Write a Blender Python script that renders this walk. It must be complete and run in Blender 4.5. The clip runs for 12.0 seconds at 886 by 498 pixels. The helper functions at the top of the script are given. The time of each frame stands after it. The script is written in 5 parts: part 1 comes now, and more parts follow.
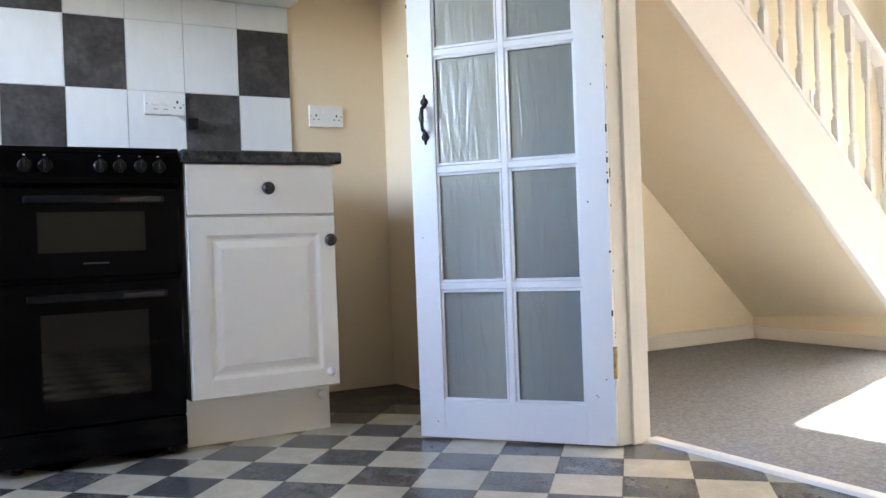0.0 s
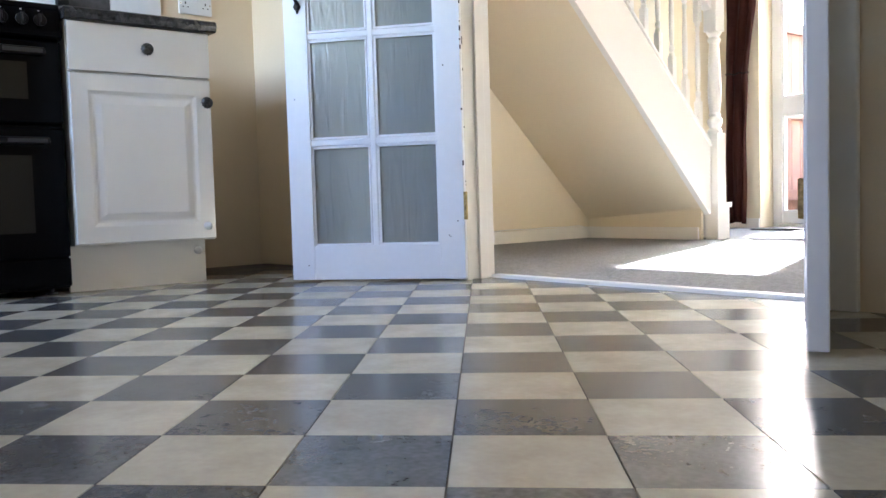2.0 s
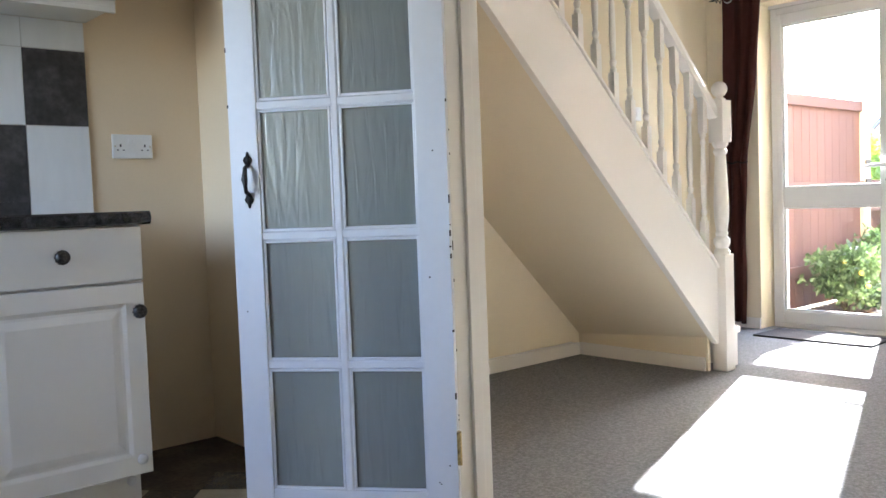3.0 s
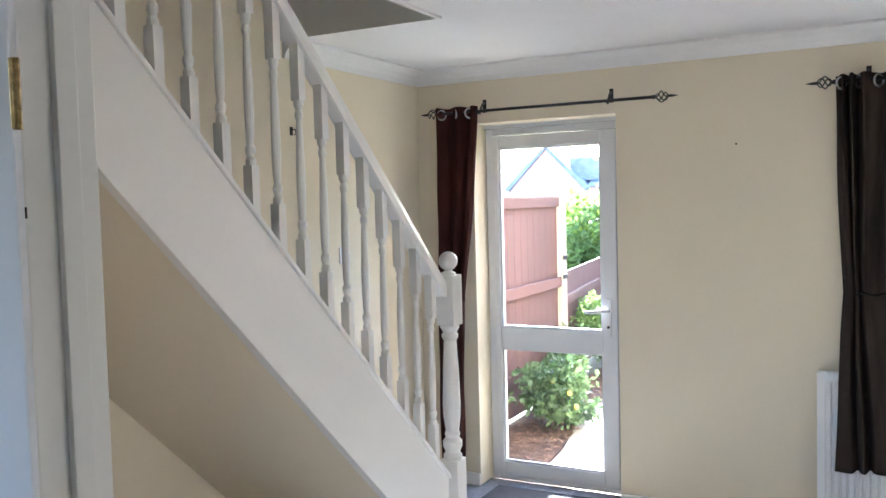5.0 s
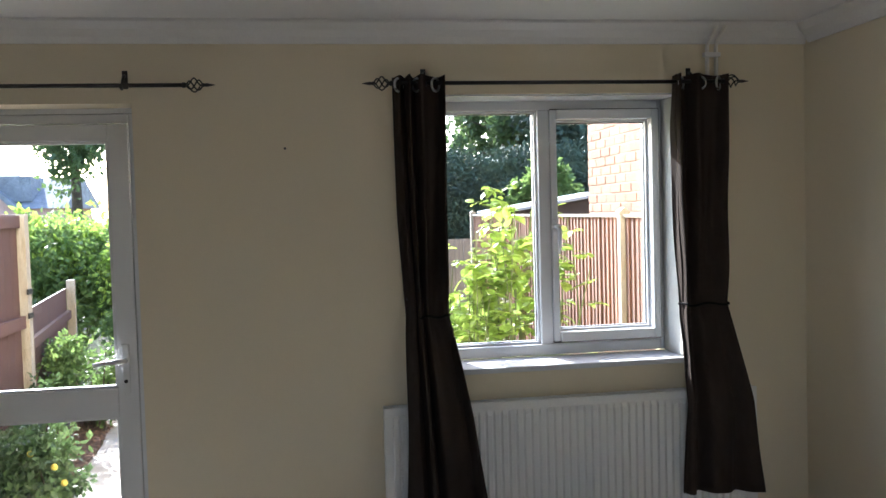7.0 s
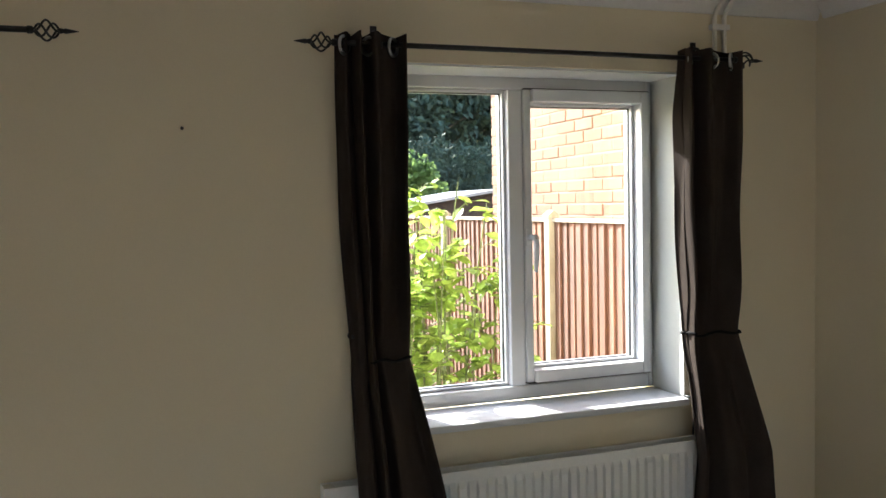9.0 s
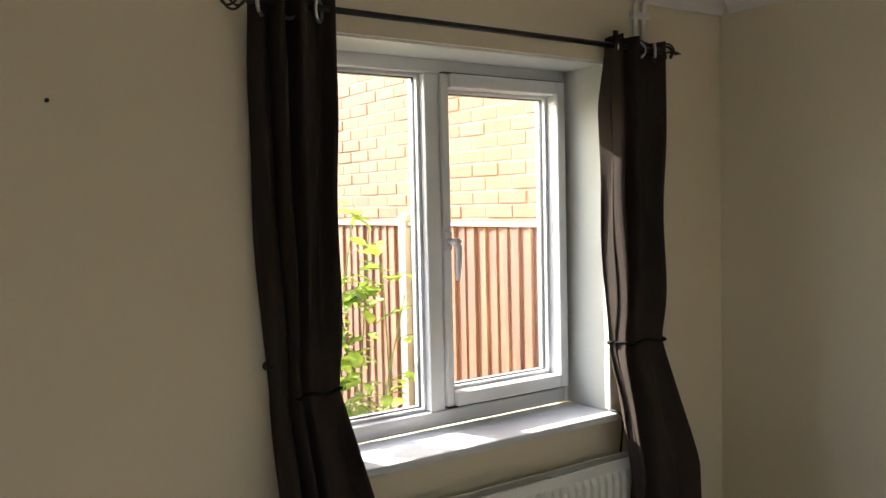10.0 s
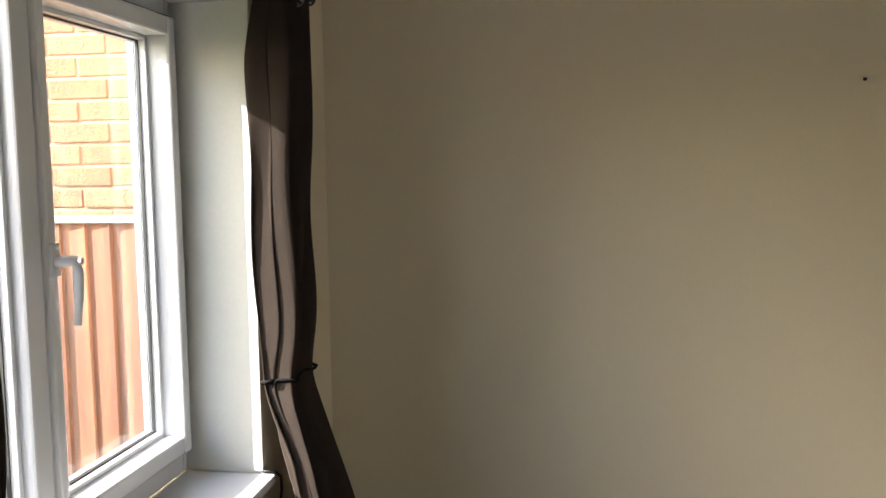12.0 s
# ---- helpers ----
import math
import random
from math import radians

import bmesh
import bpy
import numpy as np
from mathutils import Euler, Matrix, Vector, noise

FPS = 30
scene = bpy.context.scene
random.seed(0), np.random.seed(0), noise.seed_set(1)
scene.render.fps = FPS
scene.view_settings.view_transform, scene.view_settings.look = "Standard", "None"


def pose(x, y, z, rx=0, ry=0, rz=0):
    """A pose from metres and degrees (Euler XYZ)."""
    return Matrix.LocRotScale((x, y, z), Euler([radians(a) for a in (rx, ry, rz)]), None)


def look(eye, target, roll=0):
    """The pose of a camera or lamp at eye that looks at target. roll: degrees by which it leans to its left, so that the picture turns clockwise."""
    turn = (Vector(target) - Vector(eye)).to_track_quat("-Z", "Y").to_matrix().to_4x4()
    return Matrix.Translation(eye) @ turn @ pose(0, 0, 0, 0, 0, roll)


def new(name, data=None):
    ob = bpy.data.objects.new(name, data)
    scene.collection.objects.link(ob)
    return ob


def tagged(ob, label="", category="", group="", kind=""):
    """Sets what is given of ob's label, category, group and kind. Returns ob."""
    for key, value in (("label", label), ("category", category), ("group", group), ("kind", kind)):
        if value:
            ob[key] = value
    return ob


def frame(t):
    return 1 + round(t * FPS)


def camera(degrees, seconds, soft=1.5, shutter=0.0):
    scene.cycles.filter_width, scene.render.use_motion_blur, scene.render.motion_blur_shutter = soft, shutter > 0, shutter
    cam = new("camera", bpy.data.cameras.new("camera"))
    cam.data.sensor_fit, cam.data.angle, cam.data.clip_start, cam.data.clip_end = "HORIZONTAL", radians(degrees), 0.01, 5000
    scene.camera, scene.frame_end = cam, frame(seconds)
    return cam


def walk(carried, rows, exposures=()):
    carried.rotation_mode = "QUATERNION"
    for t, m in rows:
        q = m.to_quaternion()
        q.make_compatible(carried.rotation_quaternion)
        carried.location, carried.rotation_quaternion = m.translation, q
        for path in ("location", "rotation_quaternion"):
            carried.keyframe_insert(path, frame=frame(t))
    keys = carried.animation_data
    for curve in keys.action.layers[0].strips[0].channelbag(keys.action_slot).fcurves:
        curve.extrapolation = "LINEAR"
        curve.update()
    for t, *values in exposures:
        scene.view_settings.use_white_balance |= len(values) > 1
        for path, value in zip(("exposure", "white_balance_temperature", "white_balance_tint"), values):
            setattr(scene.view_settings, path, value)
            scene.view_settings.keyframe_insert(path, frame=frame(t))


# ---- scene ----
cam = camera(54.8, 12.0)
EXPOSURES = [(0, 5.15, 6000, 18), (1.0, 4.9, 5800, 17), (1.5, 4.95, 5800, 17), (2.0, 5.1, 5800, 17), (2.5, 4.85, 5800, 17), (3.2, 4.4, 5900, 17), (4.8, 4.25, 5350, 16),
             (5.5, 3.65, 5100, 17), (6.0, 3.1, 5100, 17), (6.5, 2.8, 5350, 16), (8.3, 2.55, 5950, 13), (9.5, 2.8, 6200, 13), (10.5, 2.8, 6500, 14), (12, 2.8, 6350, 15)]
PATH = [
    (0, (1.921, -1.763, 0.608), (0.178, -0.782, 0.596), -2.1),
    (0.5, (2.111, -1.861, 0.47), (0.393, -0.837, 0.454), -1.9),
    (1, (2.244, -1.981, 0.367), (0.554, -0.912, 0.344), -1.7),
    (1.5, (2.264, -2.06, 0.256), (0.657, -0.872, 0.183), -1.6),
    (2, (2.175, -1.988, 0.27), (0.624, -0.73, 0.156), -1.7),
    (2.3, (2.052, -1.879, 0.374), (0.518, -0.603, 0.24), -2.1),
    (2.5, (1.939, -1.824, 0.498), (0.419, -0.53, 0.37), -1.7),
    (2.8, (1.803, -1.738, 0.777), (0.298, -0.427, 0.64), -1.8),
    (3, (1.722, -1.661, 0.914), (0.219, -0.345, 0.805), -2.1),
    (3.2, (1.649, -1.574, 1.049), (0.154, -0.248, 0.956), -2.4),
    (4.8, (1.106, -0.996, 1.655), (0.04, 0.693, 1.547), -1.3),
    (5, (1.029, -0.871, 1.676), (0.095, 0.894, 1.567), -1.5),
    (5.5, (0.848, -0.638, 1.676), (0.26, 1.27, 1.565), -1.4),
    (6, (0.653, -0.437, 1.707), (0.536, 1.557, 1.6), -1.2),
    (6.5, (0.523, -0.251, 1.635), (0.713, 1.738, 1.549), -1.5),
    (8.3, (0.284, 0.549, 1.703), (0.718, 2.498, 1.592), -1.2),
    (8.5, (0.249, 0.667, 1.69), (0.775, 2.593, 1.578), -1.2),
    (9, (0.201, 0.943, 1.687), (0.868, 2.826, 1.583), -1.2),
    (9.5, (0.06, 1.24, 1.655), (0.904, 3.05, 1.557), -1.3),
    (10, (-0.057, 1.552, 1.679), (1.094, 3.184, 1.576), -1.3),
    (10.5, (-0.042, 1.937, 1.644), (1.341, 3.377, 1.526), -1.4),
    (11, (-0.018, 2.244, 1.653), (1.559, 3.467, 1.52), -1.5),
    (11.5, (-0.009, 2.529, 1.68), (1.828, 3.308, 1.536), -1.3),
    (12, (0.063, 2.795, 1.732), (2.027, 3.122, 1.54), -0.7),
]
walk(cam, [(t, look(eye, target, roll)) for t, eye, target, roll in PATH],
     exposures=EXPOSURES)

# ---- light ----
SUN = Vector((0.59, -1.68, -1.0)).normalized()
world = bpy.data.worlds.new("daylight")
scene.world = world
world.use_nodes = True
sky = world.node_tree.nodes.new("ShaderNodeTexSky")
sky.sky_type = 'NISHITA'
sky.sun_disc = False
sky.dust_density = 2.0
sky.sun_elevation = radians(29.3)
sky.sun_rotation = radians(-19.4)
world.node_tree.links.new(sky.outputs[0], world.node_tree.nodes["Background"].inputs[0])
world.node_tree.nodes["Background"].inputs[1].default_value = 0.15
sun_data = bpy.data.lights.new("sun", 'SUN')
sun_data.energy, sun_data.angle, sun_data.color = 4.5, radians(0.53), (1.0, 0.95, 0.87)
sun = new("sun", sun_data)
sun.matrix_world = look((0, 0, 12), Vector((0, 0, 12)) + SUN)


# daylight of the kitchen's own window, in its opening behind the walk
def daylight(name, eye, target, w, h, watts, colour):
    d = bpy.data.lights.new(name, 'AREA')
    d.shape, d.size, d.size_y, d.energy, d.color = 'RECTANGLE', w, h, watts, colour
    o = new(name, d)
    o.matrix_world = look(eye, target)


daylight("kitchen_daylight", (-0.45, -3.42, 1.58), (-0.45, 0, 1.3), 1.3, 1.0, 0.6, (0.84, 0.88, 1.0))

# ---- materials ----


def material(name, colour, rough=0.5, metal=0.0, vary=0.06, scale=6.0, fine=120.0, bump=0.05, second=None, spread=(0.4, 0.65),
             stretch=(1, 1, 1), pieces=0.0, gloss_vary=0.08, coat=0.0, sheen=0.0, transmission=0.0, specular=0.5, dist=0.002):
    """A surface with broad stains, fine grain, uneven gloss and relief."""
    m = bpy.data.materials.new(name)
    m.use_nodes = True
    t = m.node_tree
    b = t.nodes["Principled BSDF"]
    co = t.nodes.new("ShaderNodeTexCoord")
    mp = t.nodes.new("ShaderNodeMapping")
    mp.inputs["Scale"].default_value = stretch
    t.links.new(co.outputs["Object"], mp.inputs["Vector"])
    broad = t.nodes.new("ShaderNodeTexNoise")
    broad.inputs["Scale"].default_value, broad.inputs["Detail"].default_value = scale, 5
    grain = t.nodes.new("ShaderNodeTexNoise")
    grain.inputs["Scale"].default_value, grain.inputs["Detail"].default_value = fine, 3
    t.links.new(mp.outputs[0], broad.inputs["Vector"])
    t.links.new(mp.outputs[0], grain.inputs["Vector"])
    ramp = t.nodes.new("ShaderNodeValToRGB")
    c = Vector(colour)
    two = Vector(second) if second else c * (1 - 2 * vary)
    ramp.color_ramp.elements[0].position, ramp.color_ramp.elements[1].position = spread
    ramp.color_ramp.elements[0].color = (*two, 1)
    ramp.color_ramp.elements[1].color = (*c, 1)
    t.links.new(broad.outputs[0], ramp.inputs[0])
    hsv = t.nodes.new("ShaderNodeHueSaturation")
    mul = t.nodes.new("ShaderNodeMapRange")
    mul.inputs["To Min"].default_value, mul.inputs["To Max"].default_value = 1 - 1.5 * vary, 1 + 1.5 * vary
    mul.inputs["From Min"].default_value, mul.inputs["From Max"].default_value = 0.3, 0.7
    t.links.new(grain.outputs[0], mul.inputs[0])
    value = mul.outputs[0]
    if pieces:
        info = t.nodes.new("ShaderNodeObjectInfo")
        pr = t.nodes.new("ShaderNodeMapRange")
        pr.inputs["To Min"].default_value, pr.inputs["To Max"].default_value = 1 - pieces, 1 + pieces
        t.links.new(info.outputs["Random"], pr.inputs[0])
        mm = t.nodes.new("ShaderNodeMath")
        mm.operation = 'MULTIPLY'
        t.links.new(value, mm.inputs[0])
        t.links.new(pr.outputs[0], mm.inputs[1])
        value = mm.outputs[0]
        # each piece has a pattern of its own
        off = t.nodes.new("ShaderNodeVectorMath")
        off.operation = 'ADD'
        sc = t.nodes.new("ShaderNodeMath")
        sc.operation = 'MULTIPLY'
        sc.inputs[1].default_value = 37.0
        t.links.new(info.outputs["Random"], sc.inputs[0])
        t.links.new(co.outputs["Object"], off.inputs[0])
        t.links.new(sc.outputs[0], off.inputs[1])
        t.links.new(off.outputs[0], mp.inputs["Vector"])
    t.links.new(value, hsv.inputs["Value"])
    t.links.new(ramp.outputs[0], hsv.inputs["Color"])
    t.links.new(hsv.outputs[0], b.inputs["Base Color"])
    rr = t.nodes.new("ShaderNodeMapRange")
    rr.inputs["To Min"].default_value, rr.inputs["To Max"].default_value = max(rough - gloss_vary, 0.02), min(rough + gloss_vary, 1)
    rr.inputs["From Min"].default_value, rr.inputs["From Max"].default_value = 0.3, 0.7
    t.links.new(broad.outputs[0], rr.inputs[0])
    t.links.new(rr.outputs[0], b.inputs["Roughness"])
    b.inputs["Metallic"].default_value = metal
    b.inputs["Coat Weight"].default_value = coat
    b.inputs["Sheen Weight"].default_value = sheen
    b.inputs["Transmission Weight"].default_value = transmission
    b.inputs["Specular IOR Level"].default_value = specular
    if bump:
        bn = t.nodes.new("ShaderNodeBump")
        bn.inputs["Strength"].default_value, bn.inputs["Distance"].default_value = bump, dist
        t.links.new(grain.outputs[0], bn.inputs["Height"])
        t.links.new(bn.outputs[0], b.inputs["Normal"])
    return m


def glass(name, colour=(1, 1, 1), rough=0.0, wave=0.0, clear=1.0):
    m = bpy.data.materials.new(name)
    m.use_nodes = True
    t = m.node_tree
    b = t.nodes["Principled BSDF"]
    b.inputs["Base Color"].default_value = (*colour, 1)
    b.inputs["Roughness"].default_value = rough
    b.inputs["Transmission Weight"].default_value = clear
    b.inputs["IOR"].default_value = 1.45
    if wave:
        co = t.nodes.new("ShaderNodeTexCoord")
        mp = t.nodes.new("ShaderNodeMapping")
        mp.inputs["Scale"].default_value = (34, 34, 4.5)
        n = t.nodes.new("ShaderNodeTexNoise")
        n.inputs["Scale"].default_value, n.inputs["Detail"].default_value, n.inputs["Distortion"].default_value = 1.0, 1.5, 1.2
        bn = t.nodes.new("ShaderNodeBump")
        bn.inputs["Strength"].default_value, bn.inputs["Distance"].default_value = wave, 0.012
        t.links.new(co.outputs["Object"], mp.inputs[0])
        t.links.new(mp.outputs[0], n.inputs["Vector"])
        t.links.new(n.outputs[0], bn.inputs["Height"])
        t.links.new(bn.outputs[0], b.inputs["Normal"])
    return m


def clear_pane(name):
    """Thin clear window glass: light goes straight through, and the surface mirrors by Fresnel."""
    m = bpy.data.materials.new(name)
    m.use_nodes = True
    t = m.node_tree
    t.nodes.remove(t.nodes["Principled BSDF"])
    see, gloss = t.nodes.new("ShaderNodeBsdfTransparent"), t.nodes.new("ShaderNodeBsdfGlossy")
    see.inputs["Color"].default_value = (0.95, 0.965, 0.955, 1)
    gloss.inputs["Roughness"].default_value = 0.0
    edge, power = t.nodes.new("ShaderNodeLayerWeight"), t.nodes.new("ShaderNodeMath")
    edge.inputs["Blend"].default_value = 0.5
    power.operation = 'POWER'
    power.inputs[1].default_value = 5.0
    t.links.new(edge.outputs["Facing"], power.inputs[0])
    grow = t.nodes.new("ShaderNodeMapRange")
    grow.inputs["To Min"].default_value = 0.03
    t.links.new(power.outputs[0], grow.inputs[0])
    mix = t.nodes.new("ShaderNodeMixShader")
    t.links.new(grow.outputs[0], mix.inputs[0])
    t.links.new(see.outputs[0], mix.inputs[1])
    t.links.new(gloss.outputs[0], mix.inputs[2])
    t.links.new(mix.outputs[0], t.nodes["Material Output"].inputs["Surface"])
    return m


def leafy(m, share=0.5):
    """Lets sunlight glow through thin leaves."""
    t = m.node_tree
    b, out = t.nodes["Principled BSDF"], t.nodes["Material Output"]
    tr = t.nodes.new("ShaderNodeBsdfTranslucent")
    mx = t.nodes.new("ShaderNodeMixShader")
    mx.inputs[0].default_value = share
    t.links.new(b.inputs["Base Color"].links[0].from_socket, tr.inputs["Color"])
    t.links.new(b.outputs[0], mx.inputs[1])
    t.links.new(tr.outputs[0], mx.inputs[2])
    t.links.new(mx.outputs[0], out.inputs["Surface"])
    return m


CREAM = material("cream_emulsion", (0.77, 0.62, 0.43), 0.75, vary=0.01, scale=2.2, fine=160, bump=0.12)
MAGNOLIA = material("magnolia_emulsion", (0.79, 0.705, 0.53), 0.72, vary=0.01, scale=1.8, fine=170, bump=0.12)
CEIL = material("ceiling_white", (0.82, 0.805, 0.78), 0.85, vary=0.012, scale=2.5, fine=90, bump=0.2)
GLOSS = material("white_gloss_paint", (0.82, 0.80, 0.75), 0.36, vary=0.004, scale=3, fine=60, bump=0.04, gloss_vary=0.05)
LEAFPAINT = material("chipped_white_paint", (0.74, 0.74, 0.755), 0.34, vary=0.008, scale=4, fine=45, bump=0.08, gloss_vary=0.03)
CHIP = material("paint_chip", (0.05, 0.035, 0.025), 0.8, vary=0.2, scale=60)
UPVC = material("upvc_white", (0.77, 0.78, 0.79), 0.22, vary=0.004, scale=5, fine=40, bump=0.01, gloss_vary=0.02)
CARPET = material("grey_carpet", (0.335, 0.337, 0.345), 0.95, vary=0.22, scale=75.0, fine=420, bump=1.0, specular=0.05, second=(0.24, 0.243, 0.25), dist=0.006, spread=(0.38, 0.62))
TILEDARK = material("vinyl_dark_tile", (0.125, 0.126, 0.127), 0.225, vary=0.16, scale=15, fine=110, bump=0.02, second=(0.078, 0.079, 0.081), pieces=0.12, spread=(0.3, 0.7), gloss_vary=0.02)
TILELIGHT = material("vinyl_cream_tile", (0.53, 0.485, 0.38), 0.225, vary=0.03, scale=14, fine=90, bump=0.02, second=(0.46, 0.42, 0.325), pieces=0.05, spread=(0.34, 0.64), gloss_vary=0.02)
UNDERLAY = material("bare_brown_floor", (0.11, 0.085, 0.06), 0.8, vary=0.2, scale=8, fine=60, bump=0.4, second=(0.05, 0.04, 0.03))
SPLASHWHITE = material("white_glazed_tile", (0.80, 0.80, 0.79), 0.16, vary=0.015, scale=8, fine=30, bump=0.05, stretch=(1, 1, 0.3), pieces=0.02)
SPLASHDARK = material("dark_slate_tile", (0.085, 0.078, 0.076), 0.4, vary=0.2, scale=13, fine=45, bump=0.1, second=(0.045, 0.04, 0.04), pieces=0.12)
GROUT = material("grout", (0.68, 0.66, 0.62), 0.9, vary=0.06, scale=20)
BLACK = material("black_enamel", (0.0020, 0.0021, 0.0025), 0.12, vary=0.1, scale=10, bump=0.0, gloss_vary=0.02, specular=0.10)
BLACKPLASTIC = material("black_plastic", (0.004, 0.004, 0.0045), 0.36, vary=0.1, scale=30, bump=0.05, gloss_vary=0.05, specular=0.3)
OVENGLASS = material("smoked_oven_glass", (0.0065, 0.006, 0.0045), 0.05, vary=0.05, scale=4, bump=0.0, gloss_vary=0.02)
CHROME = material("chrome", (0.75, 0.75, 0.77), 0.16, metal=1.0, vary=0.04)
IRON = material("black_wrought_iron", (0.014, 0.013, 0.013), 0.42, vary=0.2, scale=40, bump=0.15)
WORKTOP = material("dark_granite_laminate", (0.055, 0.055, 0.055), 0.2, vary=0.3, scale=55, fine=300, second=(0.012, 0.012, 0.013), bump=0.04, gloss_vary=0.02)
CABWHITE = material("white_foil_cabinet", (0.81, 0.795, 0.75), 0.13, vary=0.004, scale=3, fine=30, bump=0.01, gloss_vary=0.02)
PEWTER = material("pewter_knob", (0.10, 0.095, 0.09), 0.36, metal=1.0, vary=0.25, scale=160, gloss_vary=0.05)
PLASTIC = material("white_plastic", (0.80, 0.79, 0.77), 0.36, vary=0.015, scale=20, bump=0.01, gloss_vary=0.05)
MARK = material("dark_mark", (0.03, 0.03, 0.03), 0.6)
BRASS = material("worn_brass", (0.55, 0.42, 0.20), 0.36, metal=1.0, vary=0.2, scale=80, gloss_vary=0.05)
CURTAINBROWN = material("dark_brown_curtain", (0.050, 0.038, 0.031), 0.95, vary=0.10, scale=14, fine=600, bump=0.35, specular=0.06, stretch=(1, 1, 0.4))
CORD = material("dark_cord", (0.012, 0.011, 0.011), 0.85, vary=0.1, scale=40, specular=0.1)
EYELET = material("dull_eyelet_metal", (0.58, 0.58, 0.58), 0.3, metal=1.0, vary=0.05, scale=20, gloss_vary=0.05)
CURTAINRED = material("burgundy_brown_curtain", (0.050, 0.016, 0.012), 0.8, vary=0.12, scale=12, fine=500, bump=0.2, specular=0.1, stretch=(1, 1, 0.4))
RADWHITE = material("radiator_enamel", (0.80, 0.80, 0.78), 0.36, vary=0.015, scale=6, bump=0.03, gloss_vary=0.05)
MAT_DARK = material("dark_doormat", (0.03, 0.028, 0.028), 0.95, vary=0.25, scale=25, fine=300, bump=0.8)
DARKMETAL = material("dark_brushed_metal", (0.09, 0.09, 0.095), 0.36, metal=1.0, vary=0.01, bump=0.0, gloss_vary=0.05)
SILLWHITE = material("satin_sill_paint", (0.66, 0.67, 0.68), 0.55, specular=0.2, vary=0.006, scale=4, bump=0.03, gloss_vary=0.03)
SILVER = material("silver_spacer", (0.62, 0.65, 0.70), 0.4, metal=0.6, vary=0.03)
CLEAR = clear_pane("clear_glass")
WAVY = glass("wavy_obscure_glass", (0.50, 0.55, 0.54), 0.16, wave=0.22, clear=0.66)

FENCE = material("orange_brown_fence", (0.205, 0.085, 0.043), 0.75, vary=0.16, scale=5, fine=80, bump=0.4, second=(0.115, 0.046, 0.025), stretch=(4, 4, 0.35), pieces=0.22)
GATEWOOD = material("red_brown_stained_timber", (0.12, 0.058, 0.047), 0.75, vary=0.16, scale=5, fine=80, bump=0.4, second=(0.095, 0.046, 0.037), stretch=(4, 4, 0.35), pieces=0.14)
POSTWOOD = material("pale_weathered_post", (0.44, 0.39, 0.32), 0.8, vary=0.12, scale=6, fine=80, bump=0.4, stretch=(4, 4, 0.5), second=(0.34, 0.28, 0.20))
GREYWOOD = material("grey_weathered_timber", (0.30, 0.25, 0.21), 0.85, vary=0.14, scale=6, fine=80, bump=0.4, stretch=(4, 4, 0.5), pieces=0.15)
BRICK = material("orange_buff_brick", (0.315, 0.155, 0.088), 0.88, vary=0.13, scale=16, fine=110, bump=0.9, second=(0.25, 0.118, 0.065), pieces=0.16, dist=0.004)
MORTAR = material("pale_mortar", (0.35, 0.26, 0.18), 0.95, vary=0.12, scale=30, bump=0.5)
# red brick with the pale distance haze mixed into its colour
FARBRICK = material("far_hazed_brick", (0.68, 0.42, 0.34), 0.9, vary=0.10, scale=1.5, fine=10)
ROOFTILE = material("grey_roof_tile", (0.30, 0.30, 0.32), 0.85, vary=0.15, scale=2, fine=12)
LEAFLIGHT = leafy(material("light_green_leaf", (0.40, 0.50, 0.10), 0.45, vary=0.2, scale=3, fine=30, second=(0.24, 0.36, 0.06), pieces=0.15))
LEAFFRESH = leafy(material("fresh_green_leaf", (0.20, 0.29, 0.08), 0.45, vary=0.25, scale=2.5, fine=25, second=(0.11, 0.18, 0.05)), 0.5)
REVEALPAINT = material("matt_reveal_paint", (0.66, 0.67, 0.62), 0.8, vary=0.015, scale=5, fine=120, bump=0.1)
LEAFMID = leafy(material("mid_green_leaf", (0.13, 0.19, 0.065), 0.45, vary=0.25, scale=2.5, fine=25, second=(0.065, 0.11, 0.04)), 0.4)
LEAFDARK = material("dark_conifer_leaf", (0.060, 0.095, 0.055), 0.7, vary=0.25, scale=1.2, fine=14, second=(0.032, 0.056, 0.036))
STEM = material("green_stem", (0.13, 0.17, 0.05), 0.6, vary=0.2, scale=20)
BARK = material("bark", (0.10, 0.075, 0.05), 0.9, vary=0.25, scale=14, bump=0.8)
YELLOW = material("yellow_fruit", (0.62, 0.48, 0.06), 0.45, vary=0.1, scale=30)
PINK = material("red_flower", (0.5, 0.07, 0.06), 0.6, vary=0.15, scale=30)
SOIL = material("garden_ground", (0.12, 0.15, 0.05), 0.95, vary=0.25, scale=2.5, fine=60, bump=0.9, second=(0.085, 0.065, 0.04), dist=0.02)
PATHM = material("pale_concrete_path", (0.46, 0.42, 0.36), 0.9, vary=0.13, scale=3.5, fine=90, bump=0.7, second=(0.32, 0.28, 0.23), dist=0.006)
MULCH = material("bark_mulch", (0.17, 0.10, 0.065), 0.95, vary=0.3, scale=18, fine=90, bump=1.0, second=(0.08, 0.045, 0.03), dist=0.02)
DARKWOOD = material("dark_shed_timber", (0.06, 0.045, 0.042), 0.85, vary=0.15, scale=6, fine=70, bump=0.3, stretch=(4, 4, 0.5))
SHEDROOF = material("pale_felt_roof", (0.40, 0.42, 0.46), 0.7, vary=0.1, scale=4)

# ---- builders ----


